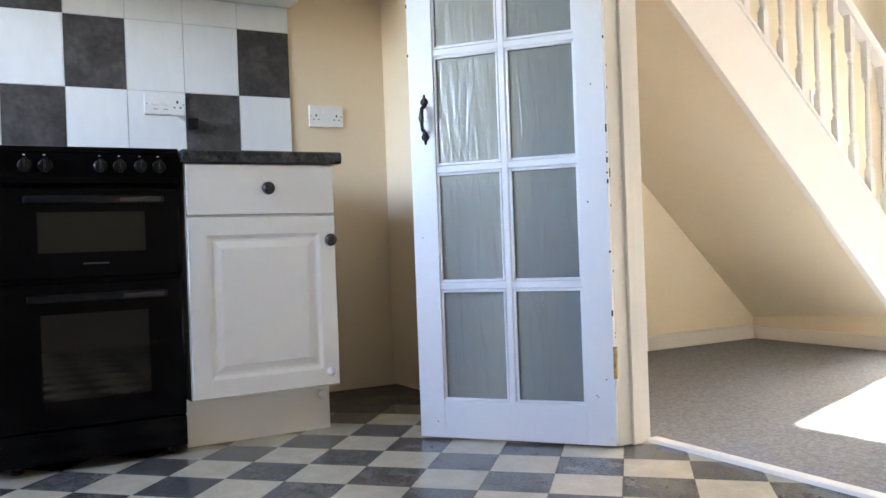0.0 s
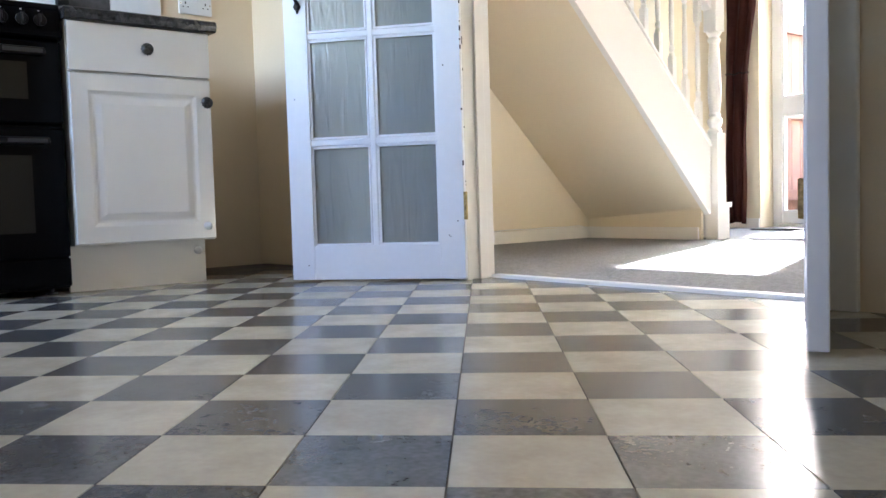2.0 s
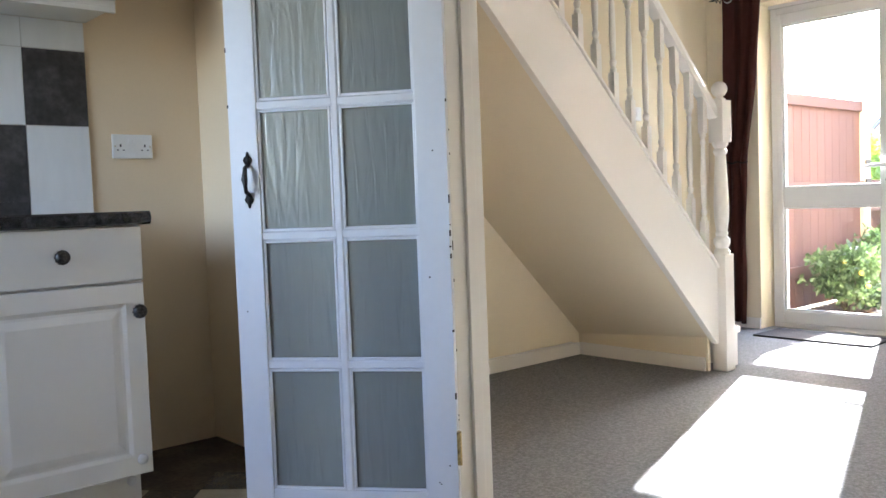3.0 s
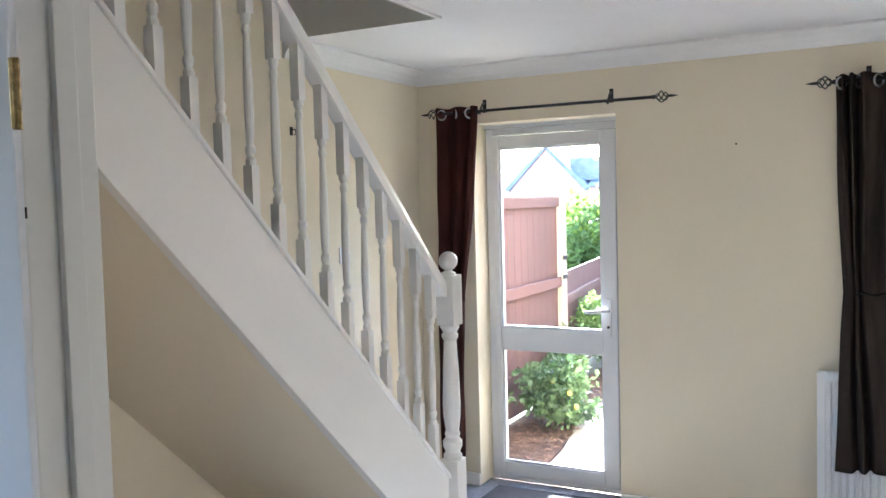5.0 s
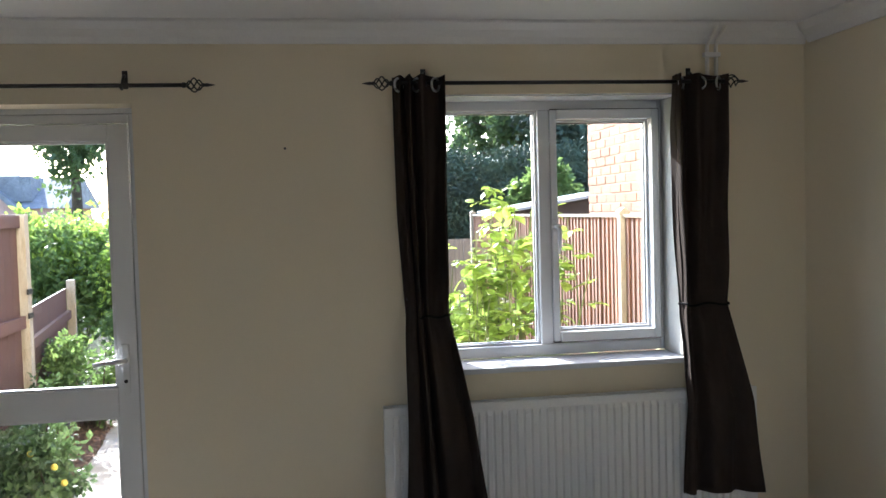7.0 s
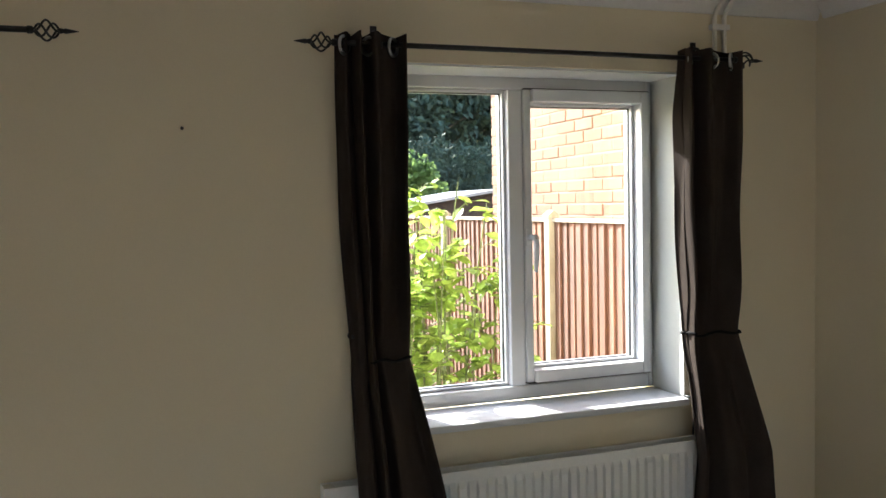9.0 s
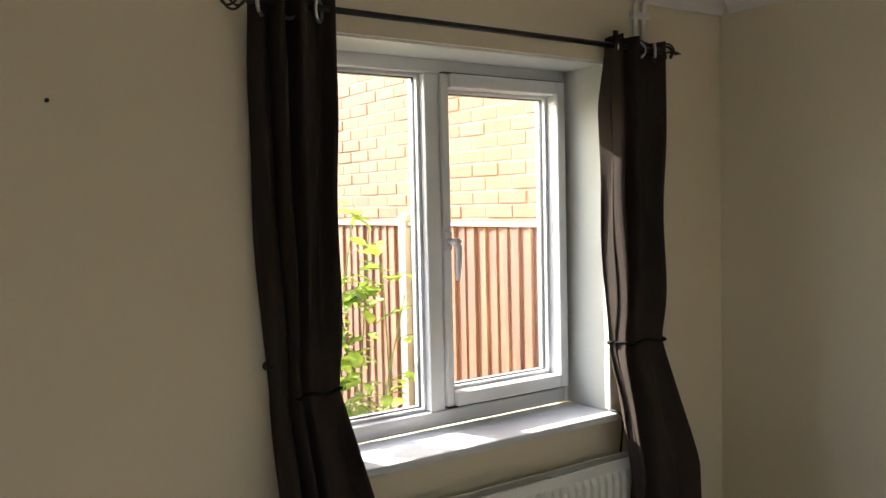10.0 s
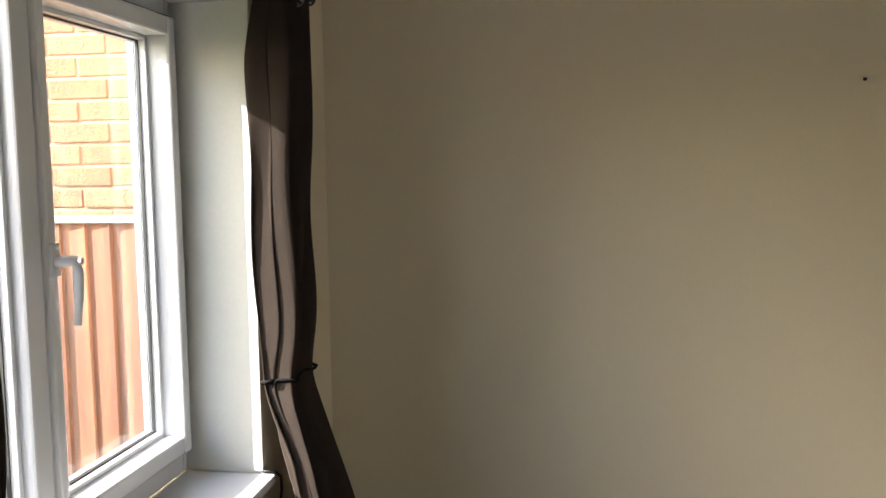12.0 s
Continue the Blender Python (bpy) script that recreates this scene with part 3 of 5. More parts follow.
# ---- window ----
def living_window():
    w = thing("window_1", "white plastic casement window with one opening sash", "window", (0, 0, 0), 0, "", "structure")
    x0, x1, z0, z1 = WIN[0] + 0.002, WIN[1] - 0.002, 0.957, WIN[3] - 0.002
    yf = YW + 0.205
    bm = bmesh.new()
    fw = 0.055
    fr = 0.020
    box(bm, x0, x0 + fw, yf, yf + 0.09, z0, z1, bevel=0.006)
    box(bm, x1 - fr, x1, yf, yf + 0.09, z0, z1, bevel=0.006)
    box(bm, x0 + fw, x1 - fr, yf + 0.001, yf + 0.089, z1 - 0.048, z1, bevel=0.006)
    box(bm, x0 + fw, x1 - fr, yf + 0.001, yf + 0.089, z0, z0 + 0.052, bevel=0.006)
    box(bm, 1.478, 1.534, yf + 0.002, yf + 0.088, z0 + 0.052, z1 - 0.048, bevel=0.006)
    part("window_frame", bm, UPVC, w)
    # opening sash
    s0, s1, t0, t1 = 1.536, x1 - fr - 0.003, z0 + 0.062, z1 - 0.047
    g, gl, gr = 0.046, 0.030, 0.036
    bm = bmesh.new()
    ya = yf - 0.026
    yh = yf - 0.008
    box(bm, s0, s0 + gl, yh, yf + 0.085, t0, t1, bevel=0.007)
    box(bm, s1 - gr, s1, ya, yf + 0.085, t0, t1, bevel=0.007)
    box(bm, s0 + gl, s1 - gr, ya + 0.001, yf + 0.084, t1 - g, t1, bevel=0.007)
    box(bm, s0 + gl, s1 - gr, ya + 0.001, yf + 0.084, t0, t0 + g, bevel=0.007)
    sash = part("sash", bm, UPVC, w)
    bm = bmesh.new()
    for (a, b, c, e) in ((s1, s1 + 0.0028, t0, t1), (s0, s1, t0 - 0.0028, t0), (s0, s1, t1, t1 + 0.0028)):
        box(bm, a, b, ya + 0.008, yf + 0.05, c, e)
    part("gasket", bm, MARK, sash, "black rubber seal")

    def pane(a, b, c, e, parent):
        bm = bmesh.new()
        for (p, q, r, s) in ((a, a + 0.011, c, e), (b - 0.011, b, c, e), (a + 0.011, b - 0.011, c, c + 0.011), (a + 0.011, b - 0.011, e - 0.011, e)):
            box(bm, p, q, yf + 0.030, yf + 0.056, r, s, bevel=0.003)
        part("bead", bm, UPVC, parent)
        bm = bmesh.new()
        for (p, q, r, s) in ((a + 0.011, a + 0.014, c + 0.011, e - 0.011), (b - 0.014, b - 0.011, c + 0.011, e - 0.011), (a + 0.014, b - 0.014, c + 0.011, c + 0.014), (a + 0.014, b - 0.014, e - 0.014, e - 0.011)):
            box(bm, p, q, yf + 0.048, yf + 0.056, r, s)
        part("seal", bm, MARK, parent, "dark seal round the glass")
        bm = bmesh.new()
        for (p, q, r, s) in ((a + 0.006, a + 0.013, c + 0.006, e - 0.006), (b - 0.013, b - 0.006, c + 0.006, e - 0.006), (a + 0.013, b - 0.013, c + 0.006, c + 0.013), (a + 0.013, b - 0.013, e - 0.013, e - 0.006)):
            box(bm, p, q, yf + 0.061, yf + 0.077, r, s)
        part("spacer", bm, SILVER, parent, "silver spacer bar between the panes")
        part("pane", bx(a, b, yf + 0.0565, yf + 0.0605, c, e), CLEAR, parent)
    pane(x0 + fw, 1.478, z0 + 0.052, z1 - 0.048, w)
    pane(s0 + gl, s1 - gr, t0 + g, t1 - g, sash)
    # espagnolette handle with key
    hx, hz = s0 + 0.012, 1.56
    bm = bmesh.new()
    box(bm, hx - 0.013, hx + 0.013, yh - 0.010, yh + 0.001, hz - 0.03, hz + 0.035, bevel=0.004)
    base = part("handle_base", bm, UPVC, sash, "white handle base")
    bm = bmesh.new()
    tube(bm, [(hx, yh - 0.008, hz), (hx + 0.008, yh - 0.042, hz), (hx + 0.012, yh - 0.045, hz - 0.02), (hx + 0.012, yh - 0.044, hz - 0.07), (hx + 0.010, yh - 0.040, hz - 0.125)], [0.012, 0.012, 0.011, 0.010, 0.007], 10)
    part("handle", bm, UPVC, base, "white window handle pointing down", True)
    bm = bmesh.new()
    lathe(bm, [(0.007, 0), (0.007, 0.012), (0.004, 0.013)], 10, pose(hx + 0.01, yh - 0.045, hz) @ pose(0, 0, 0, 90))
    part("lock", bm, CHROME, base, "small chrome lock button")
    # sill board with a rounded nose
    bm = bmesh.new()
    box(bm, WIN[0] + 0.001, WIN[1] - 0.001, YW - 0.035, yf + 0.004, WIN[2] + 0.001, 0.9565, bevel=0.008)
    part("window_sill", bm, SILLWHITE, w, "white glossy window sill board")
    # white lining along the head
    part("head_lining", bx(WIN[0] + 0.001, WIN[1] - 0.001, YW + 0.012, yf - 0.002, WIN[3] - 0.008, WIN[3] - 0.0005), UPVC, w)
    bm = bmesh.new()
    box(bm, WIN[0] + 0.0005, WIN[0] + 0.004, YW + 0.001, yf - 0.001, 0.957, WIN[3] - 0.009)
    box(bm, WIN[1] - 0.004, WIN[1] - 0.0005, YW + 0.001, yf - 0.001, 0.957, WIN[3] - 0.009)
    part("reveal", bm, REVEALPAINT, w, "white painted window reveal")
    return w


living_window()


# ---- staircase ----
def staircase():
    st = thing("staircase", "white painted timber staircase with turned balusters", "staircase", (0, 0, 0))
    SL = 0.966

    def top(y):
        return 2.124 - SL * (y - 0.575)

    def bot(y):
        return 1.744 - SL * (y - 0.557)
    ye, y0 = 2.225, 0.03
    for name, xa, xb in (("outer_string", -0.648, -0.610), ("inner_string", XL + 0.001, XL + 0.033)):
        bm = bmesh.new()
        base = 0.05 if name == "inner_string" else 0.0
        prism(bm, [(ye, 0.165), (ye, top(ye)), (y0, top(y0)), (y0, bot(y0) + base), (2.215 - base, bot(2.215) + base * 0)], "x", xa, xb, bevel=0.004)
        part(name, bm, GLOSS, st)
    bm = bmesh.new()
    prism(bm, [(ye, top(ye) - 0.004), (ye, top(ye) + 0.016), (y0, top(y0) + 0.016), (y0, top(y0) - 0.004)], "x", -0.661, -0.597, bevel=0.005)
    part("string_capping", bm, GLOSS, st)
    # soffit boarding under the flight, plastered
    bm = bmesh.new()
    lo = [bm.verts.new((x, y, bot(y) + d)) for x, drop in ((XL + 0.001, 0.075), (-0.649, 0.0)) for y, d in ((2.19, 0.006 - drop * 0.75), (2.19, 0.035), (y0, 0.035), (y0, 0.006 - drop))]
    for q in ((0, 1, 2, 3), (7, 6, 5, 4), (0, 4, 5, 1), (1, 5, 6, 2), (2, 6, 7, 3), (3, 7, 4, 0)):
        bm.faces.new([lo[i] for i in q])
    bmesh.ops.recalc_face_normals(bm, faces=bm.faces)
    part("soffit", bm, MAGNOLIA, st, "cream plastered underside of the flight")
    # low panel and its skirting under the first step
    bm = bmesh.new()
    box(bm, XL + 0.001, -0.649, 2.182, 2.205, 0.004, 0.20)
    part("panel", bm, MAGNOLIA, st, "low cream panel under the first step")
    bm = bmesh.new()
    box(bm, XL + 0.017, -0.66, 2.166, 2.181, 0.004, 0.075, bevel=0.003)
    part("panel_skirting", bm, GLOSS, st)
    # treads and risers
    rise, go = 0.2045, 0.2117
    for i in range(12):
        yn = 2.43 - i * go
        zt = 0.004 + rise * (i + 1)
        if yn - go < 0.02:
            break
        xa, xb = XL + 0.034, -0.6485
        if i == 0:
            bm = bmesh.new()
            box(bm, xa, -0.655, yn - go - 0.02, yn - 0.02, zt - 0.024, zt)
            n = 10
            pts = [(-0.655, yn - 0.14)] + [(-0.655 + 0.06 * math.sin(a), yn - 0.055 - 0.085 * math.cos(a)) for a in [math.pi * k / n for k in range(n + 1)]] + [(-0.655, yn + 0.03)]
            box(bm, xa, -0.6551, yn - 0.019, yn + 0.025, zt - 0.024, zt)
            prism(bm, [(p, q) for p, q in pts], "z", zt - 0.026, zt + 0.001)
            part("tread", bm, GLOSS, st, "rounded bullnose bottom step")
            bm = bmesh.new()
            box(bm, xa, -0.625, yn - 0.04, yn - 0.002, 0.004, zt - 0.025)
            part("riser", bm, GLOSS, st)
            continue
        part("tread", bx(xa, xb, yn - go, yn + 0.02, zt - 0.024, zt, bevel=0.004), CARPET, st, "grey carpeted tread")
        part("riser", bx(xa, xb, yn - 0.018, yn - 0.001, zt - rise, zt - 0.0245), CARPET, st)
    # newel post
    nx, ny, s = -0.612, 2.272, 0.041
    bm = bmesh.new()
    box(bm, nx - s, nx + s, ny - s, ny + s, 0.004, 0.60, bevel=0.004)
    box(bm, nx - s, nx + s, ny - s, ny + s, 1.165, 1.375, bevel=0.004)
    lathe(bm, [(0.040, 0.595), (0.040, 0.615), (0.030, 0.63), (0.041, 0.655), (0.041, 0.675), (0.028, 0.692), (0.033, 0.705), (0.028, 0.718), (0.036, 0.78), (0.038, 0.84), (0.033, 0.98), (0.027, 1.09), (0.026, 1.10), (0.035, 1.115), (0.035, 1.125), (0.027, 1.135), (0.040, 1.155), (0.040, 1.17)], 20, pose(nx, ny, 0))
    post = part("newel_post", bm, GLOSS, st)
    bm = bmesh.new()
    prof = [(0.030, 1.374), (0.031, 1.383), (0.017, 1.390), (0.017, 1.398)]
    prof += [(0.040 * math.sin(a), 1.432 - 0.040 * math.cos(a)) for a in [0.45 + (math.pi - 0.5) * k / 9 for k in range(10)]]
    lathe(bm, prof, 20, pose(nx, ny, 0))
    part("ball_cap", bm, GLOSS, post, "round ball finial", True)
    # handrail
    bm = bmesh.new()
    zr = 1.405 - 0.96 * (ny - s - 2.19)
    y1 = ny - s
    prof = [(-0.028, -0.058), (-0.018, -0.060), (0.018, -0.060), (0.028, -0.058), (0.031, -0.035), (0.026, -0.012), (0.014, -0.001), (-0.014, -0.001), (-0.026, -0.012), (-0.031, -0.035)]
    lo = [bm.verts.new((-0.63 + a, y1, zr + b * 1.35)) for a, b in prof]
    hi = [bm.verts.new((-0.63 + a, y0, zr + SL * (y1 - y0) + b * 1.35)) for a, b in prof]
    bm.faces.new(lo), bm.faces.new(hi[::-1])
    for i in range(len(prof)):
        k = (i + 1) % len(prof)
        bm.faces.new((lo[i], hi[i], hi[k], lo[k]))
    bmesh.ops.recalc_face_normals(bm, faces=bm.faces)
    part("handrail", bm, GLOSS, st)
    # turned balusters
    H = zr + SL * y1 - 0.075 - (2.124 + SL * 0.575 + 0.016)
    q = 0.0165
    bm = bmesh.new()
    dz = SL * q
    for za, zb, sa, sb in ((0.0, 0.150, 1, 0), (H - 0.165, H, 0, 1)):
        v = []
        for z, shear in ((za, sa), (zb, sb)):
            v.append([bm.verts.new((a, b, z - shear * SL * b)) for a, b in ((-q, -q), (q, -q), (q, q), (-q, q))])
        for i in range(4):
            k = (i + 1) % 4
            bm.faces.new((v[0][i], v[0][k], v[1][k], v[1][i]))
        bm.faces.new(v[0][::-1])
        bm.faces.new(v[1])
    a, b = 0.145, H - 0.16
    L = b - a
    tp = [(0.0155, 0), (0.0155, 0.02), (0.0105, 0.03), (0.0155, 0.045), (0.0155, 0.055), (0.010, 0.066), (0.0125, 0.09), (0.0148, 0.17), (0.0140, 0.24), (0.0105, L - 0.09), (0.0095, L - 0.066), (0.0135, L - 0.056), (0.0135, L - 0.046), (0.0095, L - 0.034), (0.0155, L - 0.02), (0.0155, L)]
    lathe(bm, [(r, a + z) for r, z in tp], 12)
    me = mesh_of("baluster", bm, GLOSS)
    for k in range(18):
        y = 2.142 - k * 0.1178
        if y < 0.09:
            break
        ob = new("baluster", me)
        ob.parent = st
        ob.location = (-0.63, y, top(y) + 0.014)
    return st


staircase()


# ---- kitchen things ----
def knob(parent, y, z, x):
    bm = bmesh.new()
    lathe(bm, [(0.008, 0), (0.007, 0.012), (0.016, 0.016), (0.0205, 0.022), (0.019, 0.028), (0.010, 0.033), (0.003, 0.034)], 16, pose(x, y, z) @ AX)
    for i in range(12):
        a = 2 * math.pi * i / 12
        tube(bm, [(x + 0.017, y + 0.0195 * math.cos(a), z + 0.0195 * math.sin(a)), (x + 0.027, y + 0.017 * math.cos(a + 0.2), z + 0.017 * math.sin(a + 0.2)), (x + 0.032, y + 0.005 * math.cos(a + 0.5), z + 0.005 * math.sin(a + 0.5))], 0.0022, 5)
    return part("knob", bm, PEWTER, parent, "ribbed pewter knob", True)


def raised_panel(bm, x, y0, y1, z0, z1, T, rail=0.068):
    """A moulded door face towards +x: frame, sunk groove and raised field."""
    box(bm, x - T, x - 0.006, y0, y1, z0, z1, bevel=0.003)
    a0, a1, b0, b1 = y0 + rail, y1 - rail, z0 + rail, z1 - rail
    rings = [(0, 0, x - 0.006), (0.0, 0.003, x), (rail - 0.012, 0, x), (rail, 0, x - 0.005), (rail + 0.008, 0, x - 0.005), (rail + 0.03, 0, x - 0.0005)]
    loops = []
    for inset, extra, xx in rings:
        i = inset + extra
        loops.append([bm.verts.new((xx, p, q)) for p, q in ((y0 + i, z0 + i), (y1 - i, z0 + i), (y1 - i, z1 - i), (y0 + i, z1 - i))])
    for p, q in zip(loops, loops[1:]):
        for i in range(4):
            k = (i + 1) % 4
            bm.faces.new((p[i], p[k], q[k], q[i]))
    bm.faces.new(loops[-1])
    return bm


def base_cabinet(y0, y1, label, knobside):
    c = thing("base_cabinet", label, "cabinet", (0, 0, 0), 0, "kitchen base units")
    part("body", bx(XL + 0.002, -0.722, y0, y1, 0.155, 0.882, bevel=0.001), CABWHITE, c)
    part("plinth", bx(-0.825, -0.808, y0 + 0.002, y1 - 0.002, 0.0, 0.153), CABWHITE, c, "white plinth board")
    part("side_panel", bx(XL + 0.002, -0.826, y1 - 0.018, y1 - 0.002, 0.0, 0.154), CABWHITE, c)
    bm = bmesh.new()
    box(bm, -0.721, -0.701, y0 + 0.002, y1 - 0.002, 0.722, 0.878, bevel=0.004)
    dr = part("drawer_front", bm, CABWHITE, c)
    knob(dr, (y0 + y1) / 2 + 0.012, 0.803, -0.702)
    bm = bmesh.new()
    raised_panel(bm, -0.70, y0 + 0.002, y1 - 0.002, 0.160, 0.716, 0.021)
    do = part("door", bm, CABWHITE, c, "moulded white cabinet door")
    knob(do, y1 - 0.026 if knobside else y0 + 0.026, 0.635, -0.701)
    if knobside:
        bm = bmesh.new()
        lathe(bm, [(0.015, 0), (0.015, 0.006), (0.012, 0.011), (0.006, 0.013)], 16, pose(-0.701, y1 - 0.034, 0.205) @ AX)
        part("bumper", bm, PLASTIC, do, "round white plastic pad", True)
        bm = bmesh.new()
        lathe(bm, [(0.015, 0), (0.015, 0.006), (0.012, 0.011), (0.006, 0.013)], 16, pose(-0.809, y1 - 0.03, 0.115) @ AX)
        part("bumper", bm, PLASTIC, c, "round white plastic pad", True)
    return c


base_cabinet(-1.170, -0.690, "white base unit with one drawer and moulded door", True)
base_cabinet(-2.20, -1.705, "white base unit beyond the cooker", False)


def worktop(y0, y1, label):
    bm = bmesh.new()
    prism(bm, [(XL + 0.002, 0.883), (-0.692, 0.883), (-0.684, 0.887), (-0.680, 0.902), (-0.684, 0.916), (-0.692, 0.921), (XL + 0.002, 0.921)], "y", y0, y1)
    return whole("worktop", bm, WORKTOP, label, "worktop")


worktop(-1.176, -0.668, "dark granite-look laminate worktop on the white unit")
worktop(-2.20, -1.703, "dark granite-look laminate worktop beyond the cooker")


def cooker():
    c = thing("cooker", "black freestanding double oven cooker between white units", "cooker", (0, 0, 0))
    y0, y1, f = -1.697, -1.182, -0.705
    bm = bmesh.new()
    box(bm, XL + 0.03, f - 0.045, y0, y1, 0.022, 0.905, bevel=0.004)
    part("body", bm, BLACK, c)
    bm = bmesh.new()
    box(bm, XL + 0.03, f - 0.015, y0, y1, 0.906, 0.925, bevel=0.004)
    part("hob", bm, BLACK, c, "black glass hob")
    bm = bmesh.new()
    prism(bm, [(f - 0.044, 0.812), (f - 0.004, 0.812), (f + 0.004, 0.82), (f + 0.002, 0.835), (f - 0.012, 0.905), (f - 0.044, 0.905)], "y", y0, y1, bevel=0.002)
    cp = part("control_panel", bm, BLACK, c)
    for y in (-1.603, -1.551, -1.406, -1.353, -1.295, -1.243):
        bm = bmesh.new()
        lathe(bm, [(0.019, 0), (0.019, 0.010), (0.016, 0.013)], 16, pose(f - 0.008, y, 0.868) @ AX)
        box(bm, f + 0.004, f + 0.017, y - 0.005, y + 0.005, 0.85, 0.888, bevel=0.002)
        k = part("control_knob", bm, BLACKPLASTIC, cp)
        part("pointer", bx(f + 0.0168, f + 0.0178, y - 0.003, y + 0.0, 0.860, 0.884), DARKMETAL, k, "chrome pointer line")
        part("marking", bx(f - 0.0115, f - 0.0105, y - 0.004, y + 0.002, 0.897, 0.9), PLASTIC, cp)
    for za, zb, ga, gb, hz in ((0.547, 0.806, 0.622, 0.737, 0.770), (0.125, 0.535, 0.205, 0.448, 0.492)):
        bm = bmesh.new()
        box(bm, f - 0.044, f - 0.008, y0 + 0.004, y1 - 0.004, za, zb, bevel=0.006)
        d = part("oven_door", bm, BLACK, c)
        part("oven_window", bx(f - 0.0079, f - 0.0066, -1.578, -1.288, ga, gb), OVENGLASS, d, "smoked glass oven window")
        bm = bmesh.new()
        box(bm, f - 0.009, f + 0.020, -1.612, -1.236, hz - 0.010, hz + 0.012, bevel=0.006)
        h = part("door_handle", bm, BLACKPLASTIC, d)
        part("handle_inset", bx(f + 0.0198, f + 0.0208, -1.36, -1.245, hz - 0.006, hz + 0.007), DARKMETAL, h, "brushed metal inset")
    part("badge", bx(f - 0.0079, f - 0.0068, -1.462, -1.392, 0.587, 0.592), DARKMETAL, c, "small grey badge")
    part("lower_panel", bx(f - 0.044, f - 0.012, y0 + 0.004, y1 - 0.004, 0.03, 0.12, bevel=0.004), BLACK, c)
    for y in (y0 + 0.05, y1 - 0.05):
        for x in (XL + 0.1, f - 0.08):
            bm = bmesh.new()
            lathe(bm, [(0.018, 0.001), (0.018, 0.008), (0.008, 0.01), (0.008, 0.024)], 10, pose(x, y, 0))
            part("foot", bm, BLACKPLASTIC, c)
    return c


cooker()


def wall_cabinet(y0, y1):
    c = thing("wall_cabinet", "white wall unit with moulded door over the splashback", "cabinet", (0, 0, 0), 0, "kitchen wall units")
    part("body", bx(XL + 0.002, -1.192, y0, y1, 1.612, 2.32, bevel=0.001), CABWHITE, c)
    bm = bmesh.new()
    raised_panel(bm, -1.17, y0 + 0.002, y1 - 0.002, 1.632, 2.316, 0.021)
    part("door", bm, CABWHITE, c)
    part("pelmet", bx(-1.21, -1.194, y0, y1, 1.594, 1.6118), CABWHITE, c)


wall_cabinet(-1.04, -0.54)
wall_cabinet(-1.545, -1.045)
wall_cabinet(-2.05, -1.55)


def double_socket(name, label, x, y0, y1, z0, z1, kind):
    s = thing(name, label, "socket", (0, 0, 0))
    part("plate", bx(x, x + 0.011, y0, y1, z0, z1, bevel=0.003), PLASTIC, s)
    cy, cz = (y0 + y1) / 2, (z0 + z1) / 2
    xf = x + 0.0108
    if kind == "double":
        gang = (cy - 0.046, cy + 0.046)
        for k, gy in enumerate(gang):
            bm = bmesh.new()
            box(bm, xf - 0.001, xf + 0.0006, gy - 0.003, gy + 0.003, cz - 0.002, cz + 0.008)
            box(bm, xf - 0.001, xf + 0.0006, gy - 0.0145, gy - 0.0075, cz - 0.016, cz - 0.012)
            box(bm, xf - 0.001, xf + 0.0006, gy + 0.0075, gy + 0.0145, cz - 0.016, cz - 0.012)
            part("pin_hole", bm, MARK, s)
            sy = cy + (-0.010 if k == 0 else 0.010)
            part("switch", bx(xf - 0.001, xf + 0.004, sy - 0.007, sy + 0.007, cz + 0.011, cz + 0.028, bevel=0.0015), PLASTIC, s)
    else:
        for gy in (cy - 0.035, cy + 0.002):
            part("switch", bx(xf - 0.001, xf + 0.005, gy - 0.015, gy + 0.011, cz - 0.004, cz + 0.010, bevel=0.002), PLASTIC, s)
            part("marking", bx(xf - 0.001, xf + 0.0004, gy - 0.010, gy + 0.008, cz - 0.020, cz - 0.018), MARK, s)
        gy = cy + 0.046
        bm = bmesh.new()
        box(bm, xf - 0.001, xf + 0.0006, gy - 0.004, gy + 0.004, cz + 0.005, cz + 0.016)
        box(bm, xf - 0.001, xf + 0.0006, gy - 0.015, gy - 0.008, cz - 0.014, cz - 0.008)
        box(bm, xf - 0.001, xf + 0.0006, gy + 0.008, gy + 0.015, cz - 0.014, cz - 0.008)
        part("pin_hole", bm, MARK, s)
    for gy in (y0 + 0.009, y1 - 0.009):
        part("screw", bx(xf - 0.001, xf + 0.0006, gy - 0.003, gy + 0.003, cz - 0.003, cz + 0.003), CHROME, s)
    return s


double_socket("wall_socket", "white double wall socket on the cream wall", XL + 0.0005, -0.470, -0.318, 1.122, 1.212, "double")
double_socket("cooker_switch", "white cooker switch with socket on the tiles", XL + 0.0085, -1.137, -0.982, 1.145, 1.225, "cooker")

pl = thing("plug", "black plug hanging on a short white lead", "plug", (0, 0, 0))
bm = bmesh.new()
box(bm, XL + 0.009, XL + 0.046, -0.985, -0.937, 1.088, 1.136, bevel=0.012)
part("plug_body", bm, BLACKPLASTIC, pl)
bm = bmesh.new()
tube(bm, [(XL + 0.012, -1.03, 1.148), (XL + 0.02, -1.02, 1.138), (XL + 0.026, -1.0, 1.128), (XL + 0.026, -0.984, 1.122)], 0.0045, 8)
part("lead", bm, PLASTIC, pl, "short white lead", True)


